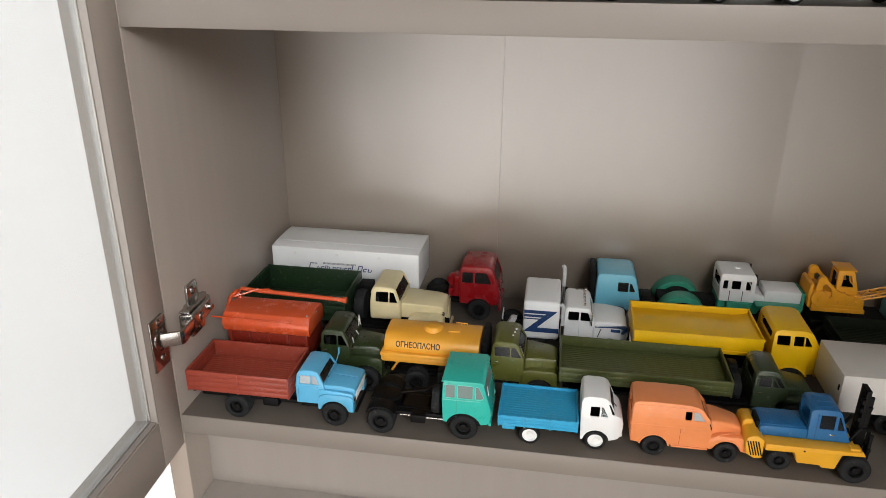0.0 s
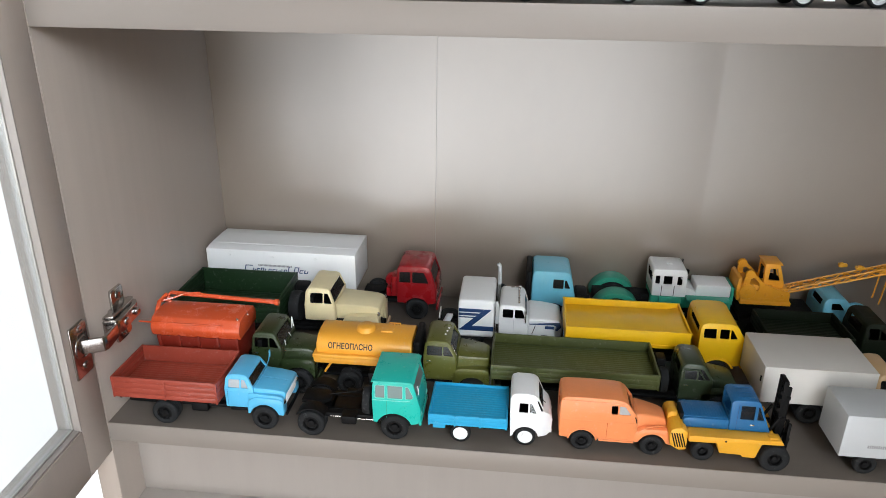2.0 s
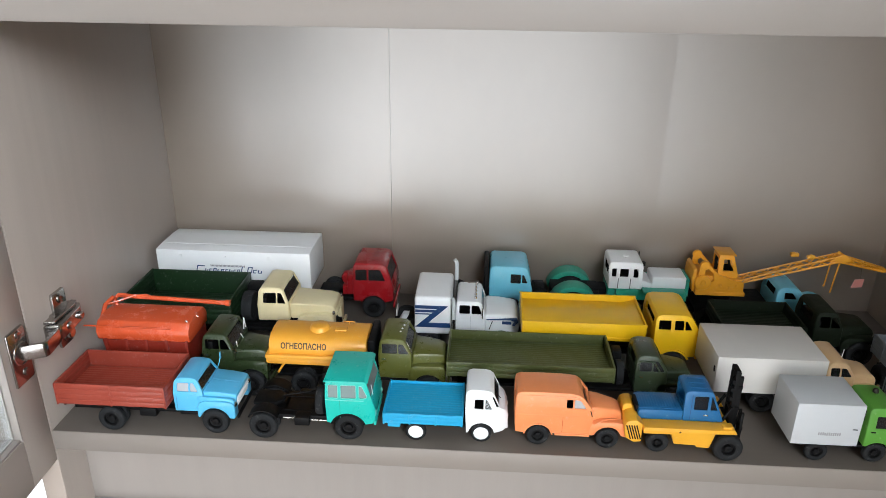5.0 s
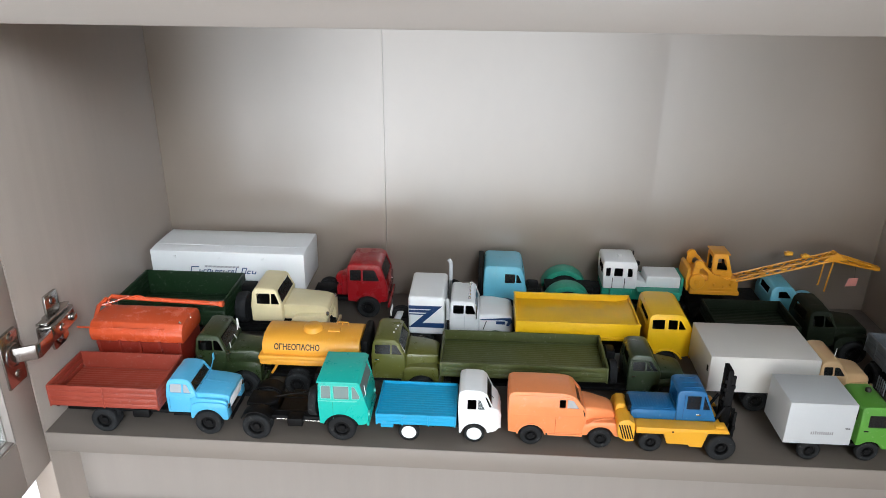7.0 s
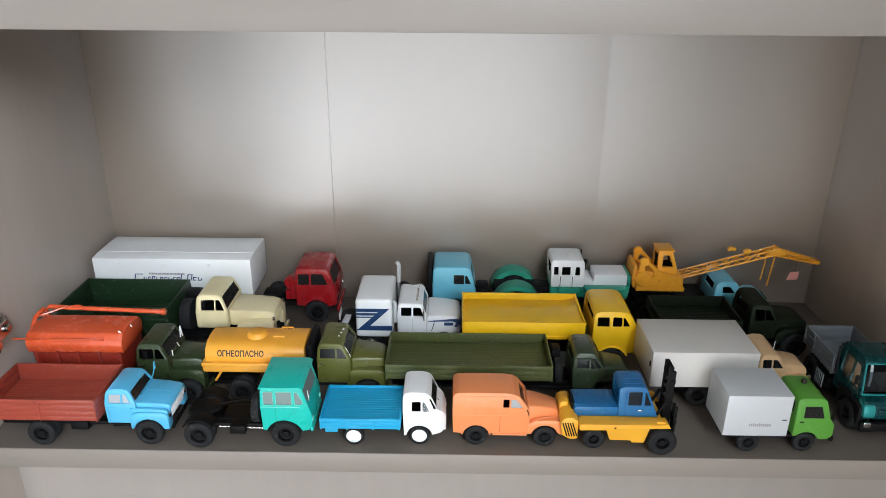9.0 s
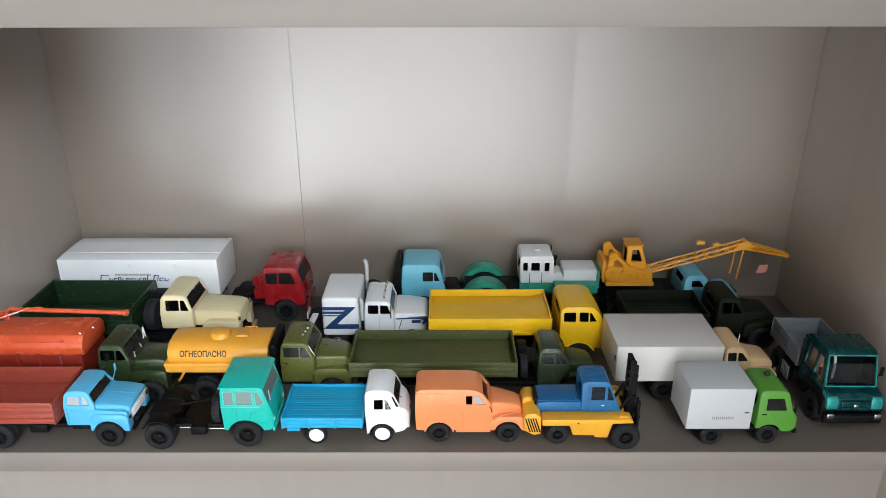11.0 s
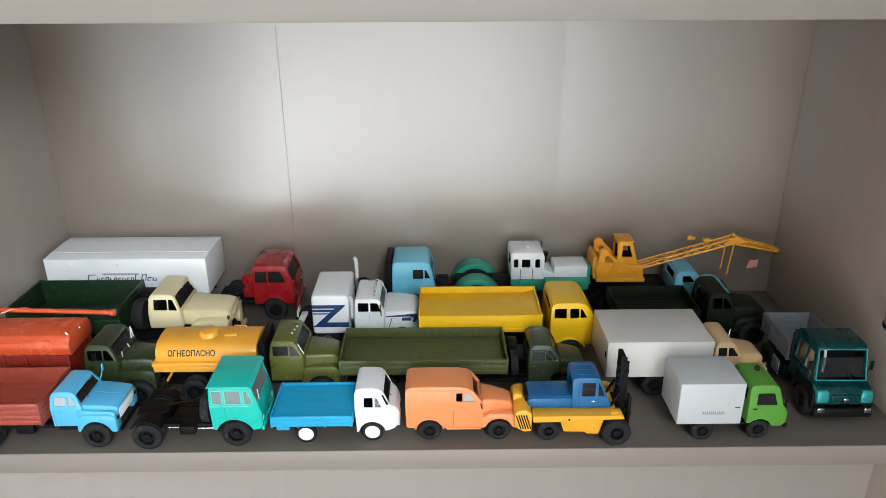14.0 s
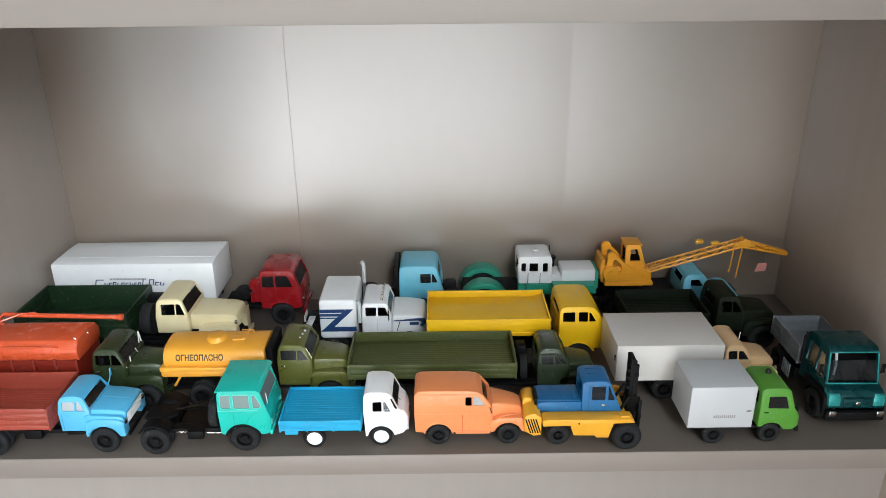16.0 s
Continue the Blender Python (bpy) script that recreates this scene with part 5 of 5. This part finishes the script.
    for s, top in ((1, 75.5), (-1, 58)):
        stack = part("exhaust_stack", tube([(316, s * 25.8, 16), (316, s * 25.8, top - 6), (315.6, s * 25.8, top - 2.5), (313.8, s * 25.8, top)], 1.9, 10), SILVER, th, "bright exhaust stack")
        part("silencer", cyl(2.1, 22, top - 22, "z", (316, s * 25.8, 0), 12), CHROME, stack)
    mirror(th, (342, -24, 40), (343, -27, 45), CHROME, 3.4, 13)
    mirror(th, (340, 24, 40), (341, 28, 44), CHROME, 3.0, 8)
    for s in (-1, 1):
        part("fuel_tank", cyl(6.5, 318, 342, "x", (0, s * 20, 14), 16, 1), CHROME, th)
    for s in (-1, 1):
        part("mud_flap", box(256, 257, s * 18 - 8, s * 18 + 8, 6, 24, 0.2), WHITE, th)
    part("deflector", bend(box(262, 268, -20, -12, 27, 36, 0.5), lambda c: Vector((c.x + (c.z - 27) * 0.5, c.y, c.z))), SILVER, th)
    return th


def dumper_yellow():
    th = truck("model_dump_truck", 524, 148, "toy sunny yellow dump truck with matching cab")
    chassis(th, 384, 530, 14, 20, 9)
    axle_pair(th, 516, 12, 7, 25.5)
    axle_pair(th, 430, 12, 7, 27, dual=True)
    x0, x1, w, z0, z1 = 379, 490, 30, 36, 53.2
    tip = part("tipper_body", box(x0 + 1.4, x1 - 1.4, -w + 1.4, w - 1.4, z0, z0 + 2, 0.2), YELLOW, th, "sunny yellow open tipper body")
    for lo, hi in ((-w, -w + 1.4), (w - 1.4, w)):
        part("tipper_side", box(x0, x1, lo, hi, z0, z1, 0.3), YELLOW, tip)
    for s in (-1, 1):
        part("side_ledge", box(x0, x1, s * w - 0.9, s * w + 0.9, z0 + 2.2, z0 + 3.8, 0.4), YELLOW, tip)
    for lo in (x0, x1 - 1.4):
        part("tipper_end", box(lo, lo + 1.4, -w + 1.4, w - 1.4, z0, z1, 0.3), YELLOW, tip)
    part("floor_hump", prism([(x0 + 1.5, z0 + 1.9), (x0 + 1.5, z0 + 11), (x1 - 12, z0 + 11), (x1 - 1.5, z0 + 14), (x1 - 1.5, z0 + 1.9)], -w + 1.5, w - 1.5, "xz", 0.4), YELLOW, tip)
    for s in (-1, 1):
        part("body_rim", box(x0 - 0.5, x1 + 0.5, s * w - 0.4, s * w + 0.4, z1 - 1.6, z1 + 0.1, 0.3), YELLOW, tip)
    part("subframe", box(386, 488, -12, 12, 22, 35.8, 0.6), BLACK, th)
    prof = [(498.5, 22), (497.9, 46), (498.5, 57), (500.1, 60), (504, 61.5), (523.5, 61.5), (528.5, 60.2), (531.5, 57.8), (538.5, 46), (542, 40), (542.5, 28), (540.5, 22), (536, 20)]
    prof += arc(516.5, 12, 14.6, 34, 146, 8)
    cab(th, prof, 27, 46, 3.0, YELLOW, [[(501.2, 47.6), (501.4, 56.4), (512.3, 56.6), (512.3, 47.6)], [(515.4, 47.6), (515.4, 56.6), (523.6, 56.6), (523.6, 47.6)], [(524.8, 47.6), (524.8, 56.2), (526.2, 56), (531.4, 47.6)]],
        ((538.1, 47.6), (532.3, 57), 21.6, 20.6), (498.5, 18, 47.5, 56), bevel=2.4, panes=False, plan=(522, 542, 4.0), hollow=[(500.5, 32), (499.9, 56), (503.5, 59.6), (523.5, 59.6), (528.5, 57.8), (536.5, 45), (538.5, 32)])
    for s in (-1, 1):
        part("arch_trim", prism(arc(516.5, 12, 16.4, 24, 156, 12) + arc(516.5, 12, 14.4, 156, 24, 12), s * 27 - 0.5, s * 27 + 0.8, "xz", 0.3), YELLOW, th)
    part("bumper", box(538.6, 541.6, -22, 22, 16, 21.5, 0.8), YELLOW, th)
    headlights(th, 541.5, 17, 28, 2.6)
    part("seat", box(502.5, 506, -20, 20, 33, 47, 1.5), BLACK, th)
    return th


def army_dark():
    th = truck("model_dark_truck", 694, 175, "toy dark green army truck standing in the shade", dx=4)
    chassis(th, 570, 706, 14, 20, 9)
    axle_pair(th, 694, 12.5, 7.5, 24)
    axle_pair(th, 600, 12.5, 7.5, 24)
    cargo_bed(th, 563, 640, 27, 27, 41, NIGHT, floor_z=30, boards=3, cols=3)
    hood_cab(th, 648, 652, 668, 674, 708, 55, 38, 38, 20, 23, NIGHT, hub=694, r=12.5, fz=30, panes=False)
    return th


army_cream()
tractor_white()
dumper_yellow()
army_dark()


# ---- back row ----
def trailer_white():
    th = truck("model_semi_trailer", 120, 234, "toy white box semi-trailer with blue side lettering", "model trailer")
    chassis(th, 12, 160, 22, 32, 10)
    axle_pair(th, 40, 11, 6, 26, dual=True)
    axle_pair(th, 66, 11, 6, 26, dual=True)
    sec = [(-30, 34), (-30, 73.6), (-14, 74.6), (14, 74.6), (30, 73.6), (30, 34)]
    b = part("cargo_box", prism(sec, 6, 166, "yz", 1.0, 2, 15), WHITE, th, "white plastic trailer box")
    part("roof_seam", box(7, 165, -14.2, -13.6, 74.3, 74.9, 0.1), WHITE, b)
    for s in (-1, 1):
        part("landing_leg", box(138, 142, s * 16 - 2, s * 16 + 2, 0.3, 33, 0.4), BLACK, th)
    blocks, x = [], 46.0
    lean = lambda c: Vector((c.x + 0.28 * (c.z - 50), c.y, c.z))
    for k, (wd, h) in enumerate(((8, 7.0), (3.2, 3.6), (3.0, 3.6), (3.4, 4.4), (2.8, 3.4), (3.2, 3.6), (3.0, 3.4), (3.4, 3.6), (2.8, 3.4), (3.0, 3.6), (5.4, 6.8), (5.0, 6.8), (4.0, 3.8), (4.2, 3.8))):
        z = 50.2
        blocks.append(box(x, x + 1.0, -30.15, -29.9, z, z + h, 0))
        if k % 3 != 1:
            blocks.append(box(x + 0.9, x + wd, -30.15, -29.9, z + h - 0.9, z + h, 0))
        if k % 3 != 2:
            blocks.append(box(x + 0.9, x + wd * 0.9, -30.15, -29.9, z, z + 0.9, 0))
        if k % 2:
            blocks.append(box(x + wd - 0.9, x + wd, -30.15, -29.9, z, z + h - 0.95, 0))
        x += wd + 1.1
    blocks = [bend(b, lean) for b in blocks]
    part("side_print", join(*blocks), STRIPE, b, "blue printed lettering, not readable")
    part("print_bar", join(*[box(62 + 1.4 * k, 63 + 1.4 * k, -30.14, -29.9, 56.4, 58.4, 0) for k in range(26)]), FADED, b, "small grey print line")
    for k in range(3):
        part("door_knob", box(30 + 46 * k, 33 + 46 * k, -30.6, -29.9, 66, 68.5, 0.3), WHITE, b)
    return th


def cabover(th, x0, x1, roof, zb, w, belt, mat, hub, r, windows, nose=4.5, panes=True, bevel=2.0):
    prof = [(x0 + 0.4, zb), (x0, belt), (x0 + 0.5, roof - 4), (x0 + 2, roof - 1), (x0 + 5, roof), (x1 - 7 - nose, roof), (x1 - 3 - nose, roof - 1.4), (x1 - 1.2 - nose, roof - 3.6), (x1 - 1.2, belt), (x1, belt - 6), (x1 - 0.3, zb + 1), (hub + r + 3.4, zb)]
    prof += arc(hub, r, r + 2.2, 30, 150, 8) if zb < r * 2 + 2 else []
    body = cab(th, prof, w, belt, 2.4, mat, windows, ((x1 - 1.8, belt + 1.5), (x1 - 1.4 - nose, roof - 4.6), w - 3.6, w - 5.2), (x0, w * 0.6, belt + 1.5, roof - 5), bevel=bevel, panes=panes, pane=SMOKE,
               hollow=[(x0 + 1.5, zb + 12), (x0 + 1.5, roof - 4), (x0 + 5, roof - 1.6), (x1 - 8 - nose, roof - 1.6), (x1 - 3.2 - nose, roof - 4), (x1 - 3.4, belt - 1), (x1 - 3.4, zb + 12)])
    part("bumper", box(x1 - 0.4, x1 + 2, -w + 1, w - 1, r + 0.5, r + 6, 0.8), mat, th)
    headlights(th, x1 - 0.6, w * 0.72, zb + 9 if zb + 9 < belt else belt - 6, 2.3)
    return body


def tractor_red():
    th = truck("model_red_tractor", 230, 236, "toy tractor unit with cherry red cab and black chassis", dx=-1)
    chassis(th, 168, 248, 14, 20, 9)
    axle_pair(th, 230, 12, 7, 25)
    axle_pair(th, 180, 12, 7, 26, dual=True)
    body = cabover(th, 208.5, 251, 61, 19, 25, 40, RED, 230, 12, [[(211.5, 43), (211.7, 54.4), (223.4, 54.8), (223.4, 43)], [(225.2, 43), (225.2, 54.8), (237.4, 54.8), (242.6, 43)]], 5.5, True, 2.6)
    for s in (-1, 1):
        part("arch_trim", prism(arc(230, 12, 15.6, 28, 152, 10) + arc(230, 12, 14.1, 152, 28, 10), s * 25 - 0.5, s * 25 + 1.0, "xz", 0.3), RED, body)
    part("air_intake", join(lathe([(6, -4), (7, -2.5), (7, 2.5), (6, 4)], "y", (201.5, -10, 40), 18), box(202, 208.6, -20, -2, 24, 47, 1.4), box(196, 206, -16, 4, 22, 32, 1)), RED, th, "red intake housing behind the cab")
    part("fifth_wheel", prism([(170, -9), (188, -9), (193, -4), (193, 4), (188, 9), (170, 9)], 21, 24, "xy", 0.6), BLACK, th)
    part("seat", box(212, 217, -18, 18, 28, 44, 1.2), BLACK, th)
    return th


def truck_pale_blue():
    th = truck("model_pale_blue_truck", 372, 241, "toy cab-over truck with pale blue cab")
    chassis(th, 296, 392, 14, 20, 9)
    axle_pair(th, 372, 12, 7, 24)
    axle_pair(th, 315, 12, 7, 25, dual=True)
    cabover(th, 349, 394, 61, 19, 24, 41, PALE, 372, 12, [[(371, 43), (371, 53), (381.6, 53), (381.6, 43)], [(382.8, 43.5), (382.8, 52.5), (384.6, 52.4), (388.8, 43.5)]], 4.0, True, 2.2)
    part("cab_back_plate", box(343.5, 348.6, -22, 22, 22, 60, 1.0), BLACK, th, "black plate behind the cab")
    mirror(th, (392, -23, 42), (395, -26, 44), BLACK, 3, 7)
    part("wiper", tube([(392, -14, 43), (394.6, -24, 38)], 0.5, 6), BLACK, th)
    part("frame_gear", join(box(395, 408, -12, 10, 14, 34, 2.5), tube([(398, -14, 30), (410, -14, 32)], 2.0, 8)), BLACK, th)
    part("exhaust_silencer", cyl(4, 330, 346, "x", (0, -16, 24), 12, 0.8), CHROME, th)
    return th


def farm_tractor():
    th = truck("model_farm_tractor", 528, 243, "toy articulated farm tractor, white cab and mint green frame", "model tractor", dx=2.5)
    for x in (434, 524):
        for s in (-1, 1):
            wheel(th, x, s * 22, 18, 12, s, MINT, hub=0.45)
        part("axle", cyl(3, -18, 18, "y", (x, 0, 18), 10), BLACK, th)
    part("rear_frame", join(box(412, 462, -12, 12, 20, 33, 1.2), prism([(452, 20), (474, 24), (474, 34), (452, 34)], -8, 8, "xz", 1.0)), BLACK, th)
    for s in (-1, 1):
        part("fender", prism(arc(434, 18, 25, 14, 166, 14) + arc(434, 18, 19.4, 166, 14, 14), s * 20 - 9, s * 20 + 9, "xz", 0.6), MINT, th, "arched mint green rear wing")
    part("front_frame", box(470, 552, -15, 15, 24, 37.5, 1.0), MINT, th)
    for s in (-1, 1):
        part("front_fender", box(505, 548, s * 20 - 6, s * 20 + 6, 36.6, 39, 0.6), MINT, th)
    for s in (-1, 1):
        part("cab_step", box(478, 500, s * 17 - 3, s * 17 + 3, 26, 38, 0.8), MINT, th)
    prof = [(470, 38), (469, 60), (469.4, 66), (471, 67.6), (500, 67.6), (503, 66.4), (504, 62), (504, 38)]
    body = cab(th, prof, 18.5, 48, 1.2, WHITE, [[(472.4, 51.5), (472.2, 60.5), (477, 60.8), (477, 51.5)], [(480.6, 51.5), (480.6, 60.5), (489.4, 60.5), (489.4, 51.5)], [(494.4, 51), (494.4, 60.5), (499.4, 60.5), (499.4, 51)]], ((504, 50), (503.9, 62), 15, 14.6), (469.4, 14, 50, 62), bevel=1.0, panes=False)
    part("door_line", join(*[box(x, x + 0.6, -18.75, -17.9, 38.6, 50, 0) for x in (479, 491.5)]), BLACK, body)
    part("roof_hatch", lathe([(3, 67.5), (3, 69), (1, 69.4)], "z", (488, 0, 0), 12), WHITE, body)
    part("hood", box(515, 550, -13.5, 13.5, 37.6, 50.5, 1.4, 3), WHITE, th)
    part("cowl", prism([(503.8, 37.6), (503.8, 47), (508, 46), (515, 43), (515, 37.6)], -14, 14, "xz", 0.8), WHITE, th)
    part("nose_plate", box(550.2, 553.4, -14, 14, 30, 49.6, 0.8), MINT, th)
    part("air_filter", join(cyl(2.2, 46, 56, "z", (508, 8, 0), 12, 0.4), cyl(3.4, 54, 58, "z", (508, 8, 0), 12, 0.6)), BLACK, th)
    mirror(th, (503, 17, 58), (506, 20, 62), BLACK, 3, 6)
    mirror(th, (469, -16, 60), (467.4, -18, 60), BLACK, 3, 5)
    return th


def crane_truck():
    th = truck("model_crane_truck", 688, 240, "toy crane truck, yellow lattice crane and pale blue cab", "model crane", dx=1.5)
    chassis(th, 558, 704, 13, 20, 9)
    axle_pair(th, 690, 11.5, 6.5, 23)
    axle_pair(th, 600, 11.5, 6.5, 24, dual=True)
    axle_pair(th, 574, 11.5, 6.5, 24, dual=True)
    part("deck", box(560, 636, -21, 21, 20.2, 27, 0.8), BLACK, th, "black deck")
    part("turntable", cyl(12, 27, 34.4, "z", (590, 0, 0), 22, 0.6), BLACK, th)
    # the upper works
    part("crane_body", prism([(560.5, 34.5), (558, 46), (557, 54), (562, 58), (580, 54), (606, 52), (609, 35)], -13, 13, "xz", 0.8), CRANE, th, "yellow crane upper works")
    part("base_plate", box(560, 610, -15.8, 15.8, 34.4, 38.5, 0.6), CRANE, th)
    for s in (-1, 1):
        plate = [(559.5, 46), (561.5, 66.5), (563, 70.4), (567.6, 70.6), (571, 67.6), (581, 57.6), (596, 52), (606.5, 50), (607.5, 47), (608, 38)]
        frame_plate = carve(prism([(560, 38)] + plate, s * 14 - 1.2, s * 14 + 1.2, "xz", 0.0), [prism(soften([(566.6, 56), (567, 66.6), (576, 58.4), (577, 50.4), (572, 49.4)], 1.5), s * 14 - 3, s * 14 + 3)])
        side_frame = part("side_frame", frame_plate, CRANE, th)
        part("rope_drum", lathe([(8.0, s * 12.4), (8.4, s * 13.4), (8.4, s * 16.6), (7.6, s * 17.6), (3, s * 17.6), (2.6, s * 18.2), (0.5, s * 18.2)], "y", (565.5, 0, 49), 22), CRANE, side_frame)
        part("head_drum", lathe([(4.4, s * 12.4), (4.8, s * 13), (4.8, s * 16), (4.2, s * 16.8), (0.5, s * 16.8)], "y", (565.6, 0, 67.6), 18), CRANE, side_frame)
        for x, z, r in ((584, 46, 1.6), (593, 43.5, 1.2), (600, 46.5, 1.4), (588, 56, 1.1), (598, 52.5, 1.0)):
            part("boss", lathe([(r, s * 15), (r, s * 16), (r * 0.6, s * 16.5), (0.2, s * 16.5)], "y", (x, 0, z), 10), CRANE, side_frame)
        part("cover_panel", box(579, 603, s * 15.2 - 0.4, s * 15.2 + 0.4, 40.2, 42, 0.2), CRANE, side_frame)
    part("rear_weight", prism([(556.2, 38), (554.5, 52), (555.5, 62), (558.4, 64), (558.6, 38)], -15, 15, "xz", 0.8), CRANE, th)
    cab(th, [(581, 48), (580.5, 74.8), (581.5, 77), (594, 77), (595.6, 75.6), (601.5, 57), (601.5, 48)], 10.5, 57, 0.8, CRANE, [[(585.4, 60), (585.8, 72.8), (593, 72.8), (596.6, 60)]], ((600.6, 59), (596.4, 74), 8, 7.6), (580.7, 7.5, 56, 73), bevel=0.7, panes=False, name="crane_cab")
    part("cab_roof", box(579.5, 596.8, -11.6, 11.6, 77.1, 78.4, 0.4), CRANE, th)
    # lattice jib: four chords with cross lacing, bent at the knee
    root, knee, tip = Vector((608, 0, 47)), Vector((702, 0, 75)), Vector((752, 6, 61))

    def lattice(a, b, w0, h0, w1, h1, n):
        bars, pts = [], []
        for k in range(n + 1):
            u = k / n
            c = a.lerp(b, u)
            w, h = w0 + (w1 - w0) * u, h0 + (h1 - h0) * u
            pts.append([c + Vector((0, sy * w, sz * h)) for sy, sz in ((-1, -1), (1, -1), (1, 1), (-1, 1))])
        for q in range(4):
            bars.append(tube([p[q] for p in pts], 1.0, 6))
        for k in range(n):
            for q in range(4):
                i, j = (q, (q + 1) % 4) if k % 2 else ((q + 1) % 4, q)
                bars.append(tube([pts[k][i], pts[k + 1][j]], 0.7, 5))
        for q in range(4):
            bars.append(tube([pts[-1][q], pts[-1][(q + 1) % 4]], 0.6, 5))
        return join(*bars)

    part("jib", lattice(root, knee, 6.0, 1.6, 4.2, 3.2, 9), CRANE, th, "yellow lattice jib")
    part("jib_head", join(lattice(knee, tip, 4.2, 3.2, 3.2, 1.2, 5), box(749, 754, 2, 10, 59, 63, 0.6), *[prism([(692, 72), (704, 80.5), (716, 73), (704, 71)], s * 4.4 - 0.5, s * 4.4 + 0.5, "xz", 0.2) for s in (-1, 1)]), CRANE, th, "yellow jib head")
    part("pulley", join(cyl(2.6, -1, 1, "y", (676, 2, 74), 12), cyl(2.6, -1, 1, "y", (659, 4, 75.5), 12), box(656, 664, 2, 6, 73.5, 77, 0.4), box(672, 680, 0, 4, 72.5, 75.5, 0.4)), AMBER, th)
    part("jib_prop", join(tube([(694, -3.5, 71), (692.5, -3.5, 46)], 0.7, 6), tube([(703, -3.5, 73), (700, -3.5, 37)], 0.8, 6), tube([(692.5, -3.5, 46), (692, -3.5, 44)], 0.9, 6)), CRANE, th)
    cab(th, [(640, 18), (639.7, 34), (641, 42.5), (644, 46), (648, 47.2), (659, 46.8), (663.5, 44.5), (669, 35), (669, 18)], 21.5, 34, 4.0, PALE, [[(648, 35.5), (648, 42), (656, 42), (661, 35.5)]], ((668.4, 36), (664, 44), 17, 15.5), (640, 12, 36, 43), bevel=2.8, panes=False, label="pale blue cab")
    part("hood", box(669.5, 699, -15, 15, 18, 26, 2.4, 3), PALE, th)
    part("grille", box(699.1, 700.4, -9, 9, 19, 25, 0.4), BLACK, th)
    for s in (-1, 1):
        part("fender", prism(arc(690, 11.5, 15, 10, 170, 10) + arc(690, 11.5, 13, 170, 10, 10), s * 17 - 4, s * 17 + 4, "xz", 0.4), PALE, th)
    return th


trailer_white()
tractor_red()
truck_pale_blue()
farm_tractor()
crane_truck()

tag = thing("paper_tag", 727, 236, 0, 0, "small pink paper tag hanging on a thread", "tag")
part("tag_sheet", prism([(721, 43.6), (731.8, 44.8), (732.4, 53.6), (723.2, 53)], -0.15, 0.15, "xz", 0.0), PINK, tag)
part("thread", tube([(729, 0, 52.6), (729.5, 6, 68)], 0.15, 4), INK, tag)


# ---- model cars on the shelf above ----
def model_car(name, x, y, mat, rim, label, base=63, plate=None):
    """A saloon: x is its rear wheel; it faces to the right."""
    th = thing(name, x, y, UT, 0, label, "model car", "model cars on the upper shelf")
    axle_pair(th, x, 6.6, 4.4, 18.5, rim, hub=0.78)
    axle_pair(th, x + base, 6.6, 4.4, 18.5, rim, hub=0.78)
    nose = x + base - 63
    prof = [(x - 20, 7), (x - 21, 16), (x - 19, 22), (x + 2, 24), (x + 12, 34), (x + 36, 34.5), (x + 48, 24), (nose + 76, 21.5), (nose + 80, 17), (nose + 79, 7), (nose + 72.5, 6)]
    prof += arc(x + base, 6.6, 7.8, 0, 180, 8) + arc(x, 6.6, 7.8, 0, 180, 8)
    cab(th, prof, 20.5, 23, 3.5, mat, [[(x + 8, 24.6), (x + 14, 32), (x + 24, 32.2), (x + 24, 24.6)], [(x + 26, 24.6), (x + 26, 32.2), (x + 35, 32.2), (x + 43, 24.6)]], ((x + 46.5, 25), (x + 37.5, 33), 16.5, 15), None, bevel=1.6, name="body",
        hollow=[(x + 2, 18), (x + 13, 32.4), (x + 35, 32.8), (x + 46, 22.6), (x + 50, 18)])
    for xx in (x - 22.4, nose + 78.6):
        part("bumper", box(xx, xx + 2, -20, 20, 8, 11, 0.6), CHROME, th)
    if plate:
        part("plate", box(nose + 73.5, nose + 80, -21.2, -20.2, 3.6, 10, 0.2), WHITE, th, "plain white plate")
    return th


DARKRED = paint("maroon_enamel", (58, 18, 18), 0.2)
model_car("model_car", 225, 28.0, DARKRED, BLACK, "dark maroon model saloon car")
model_car("model_car", 326.5, 28.0, CARBLACK, SILVER, "black model saloon car with bright wheels")
model_car("model_car", 432.5, 28.0, CARBLACK, SILVER, "black model saloon car with bright wheels and white plate", 60, True)
model_car("model_car", 535.5, 28.0, CARBLUE, SILVER, "blue model saloon car with bright wheels")
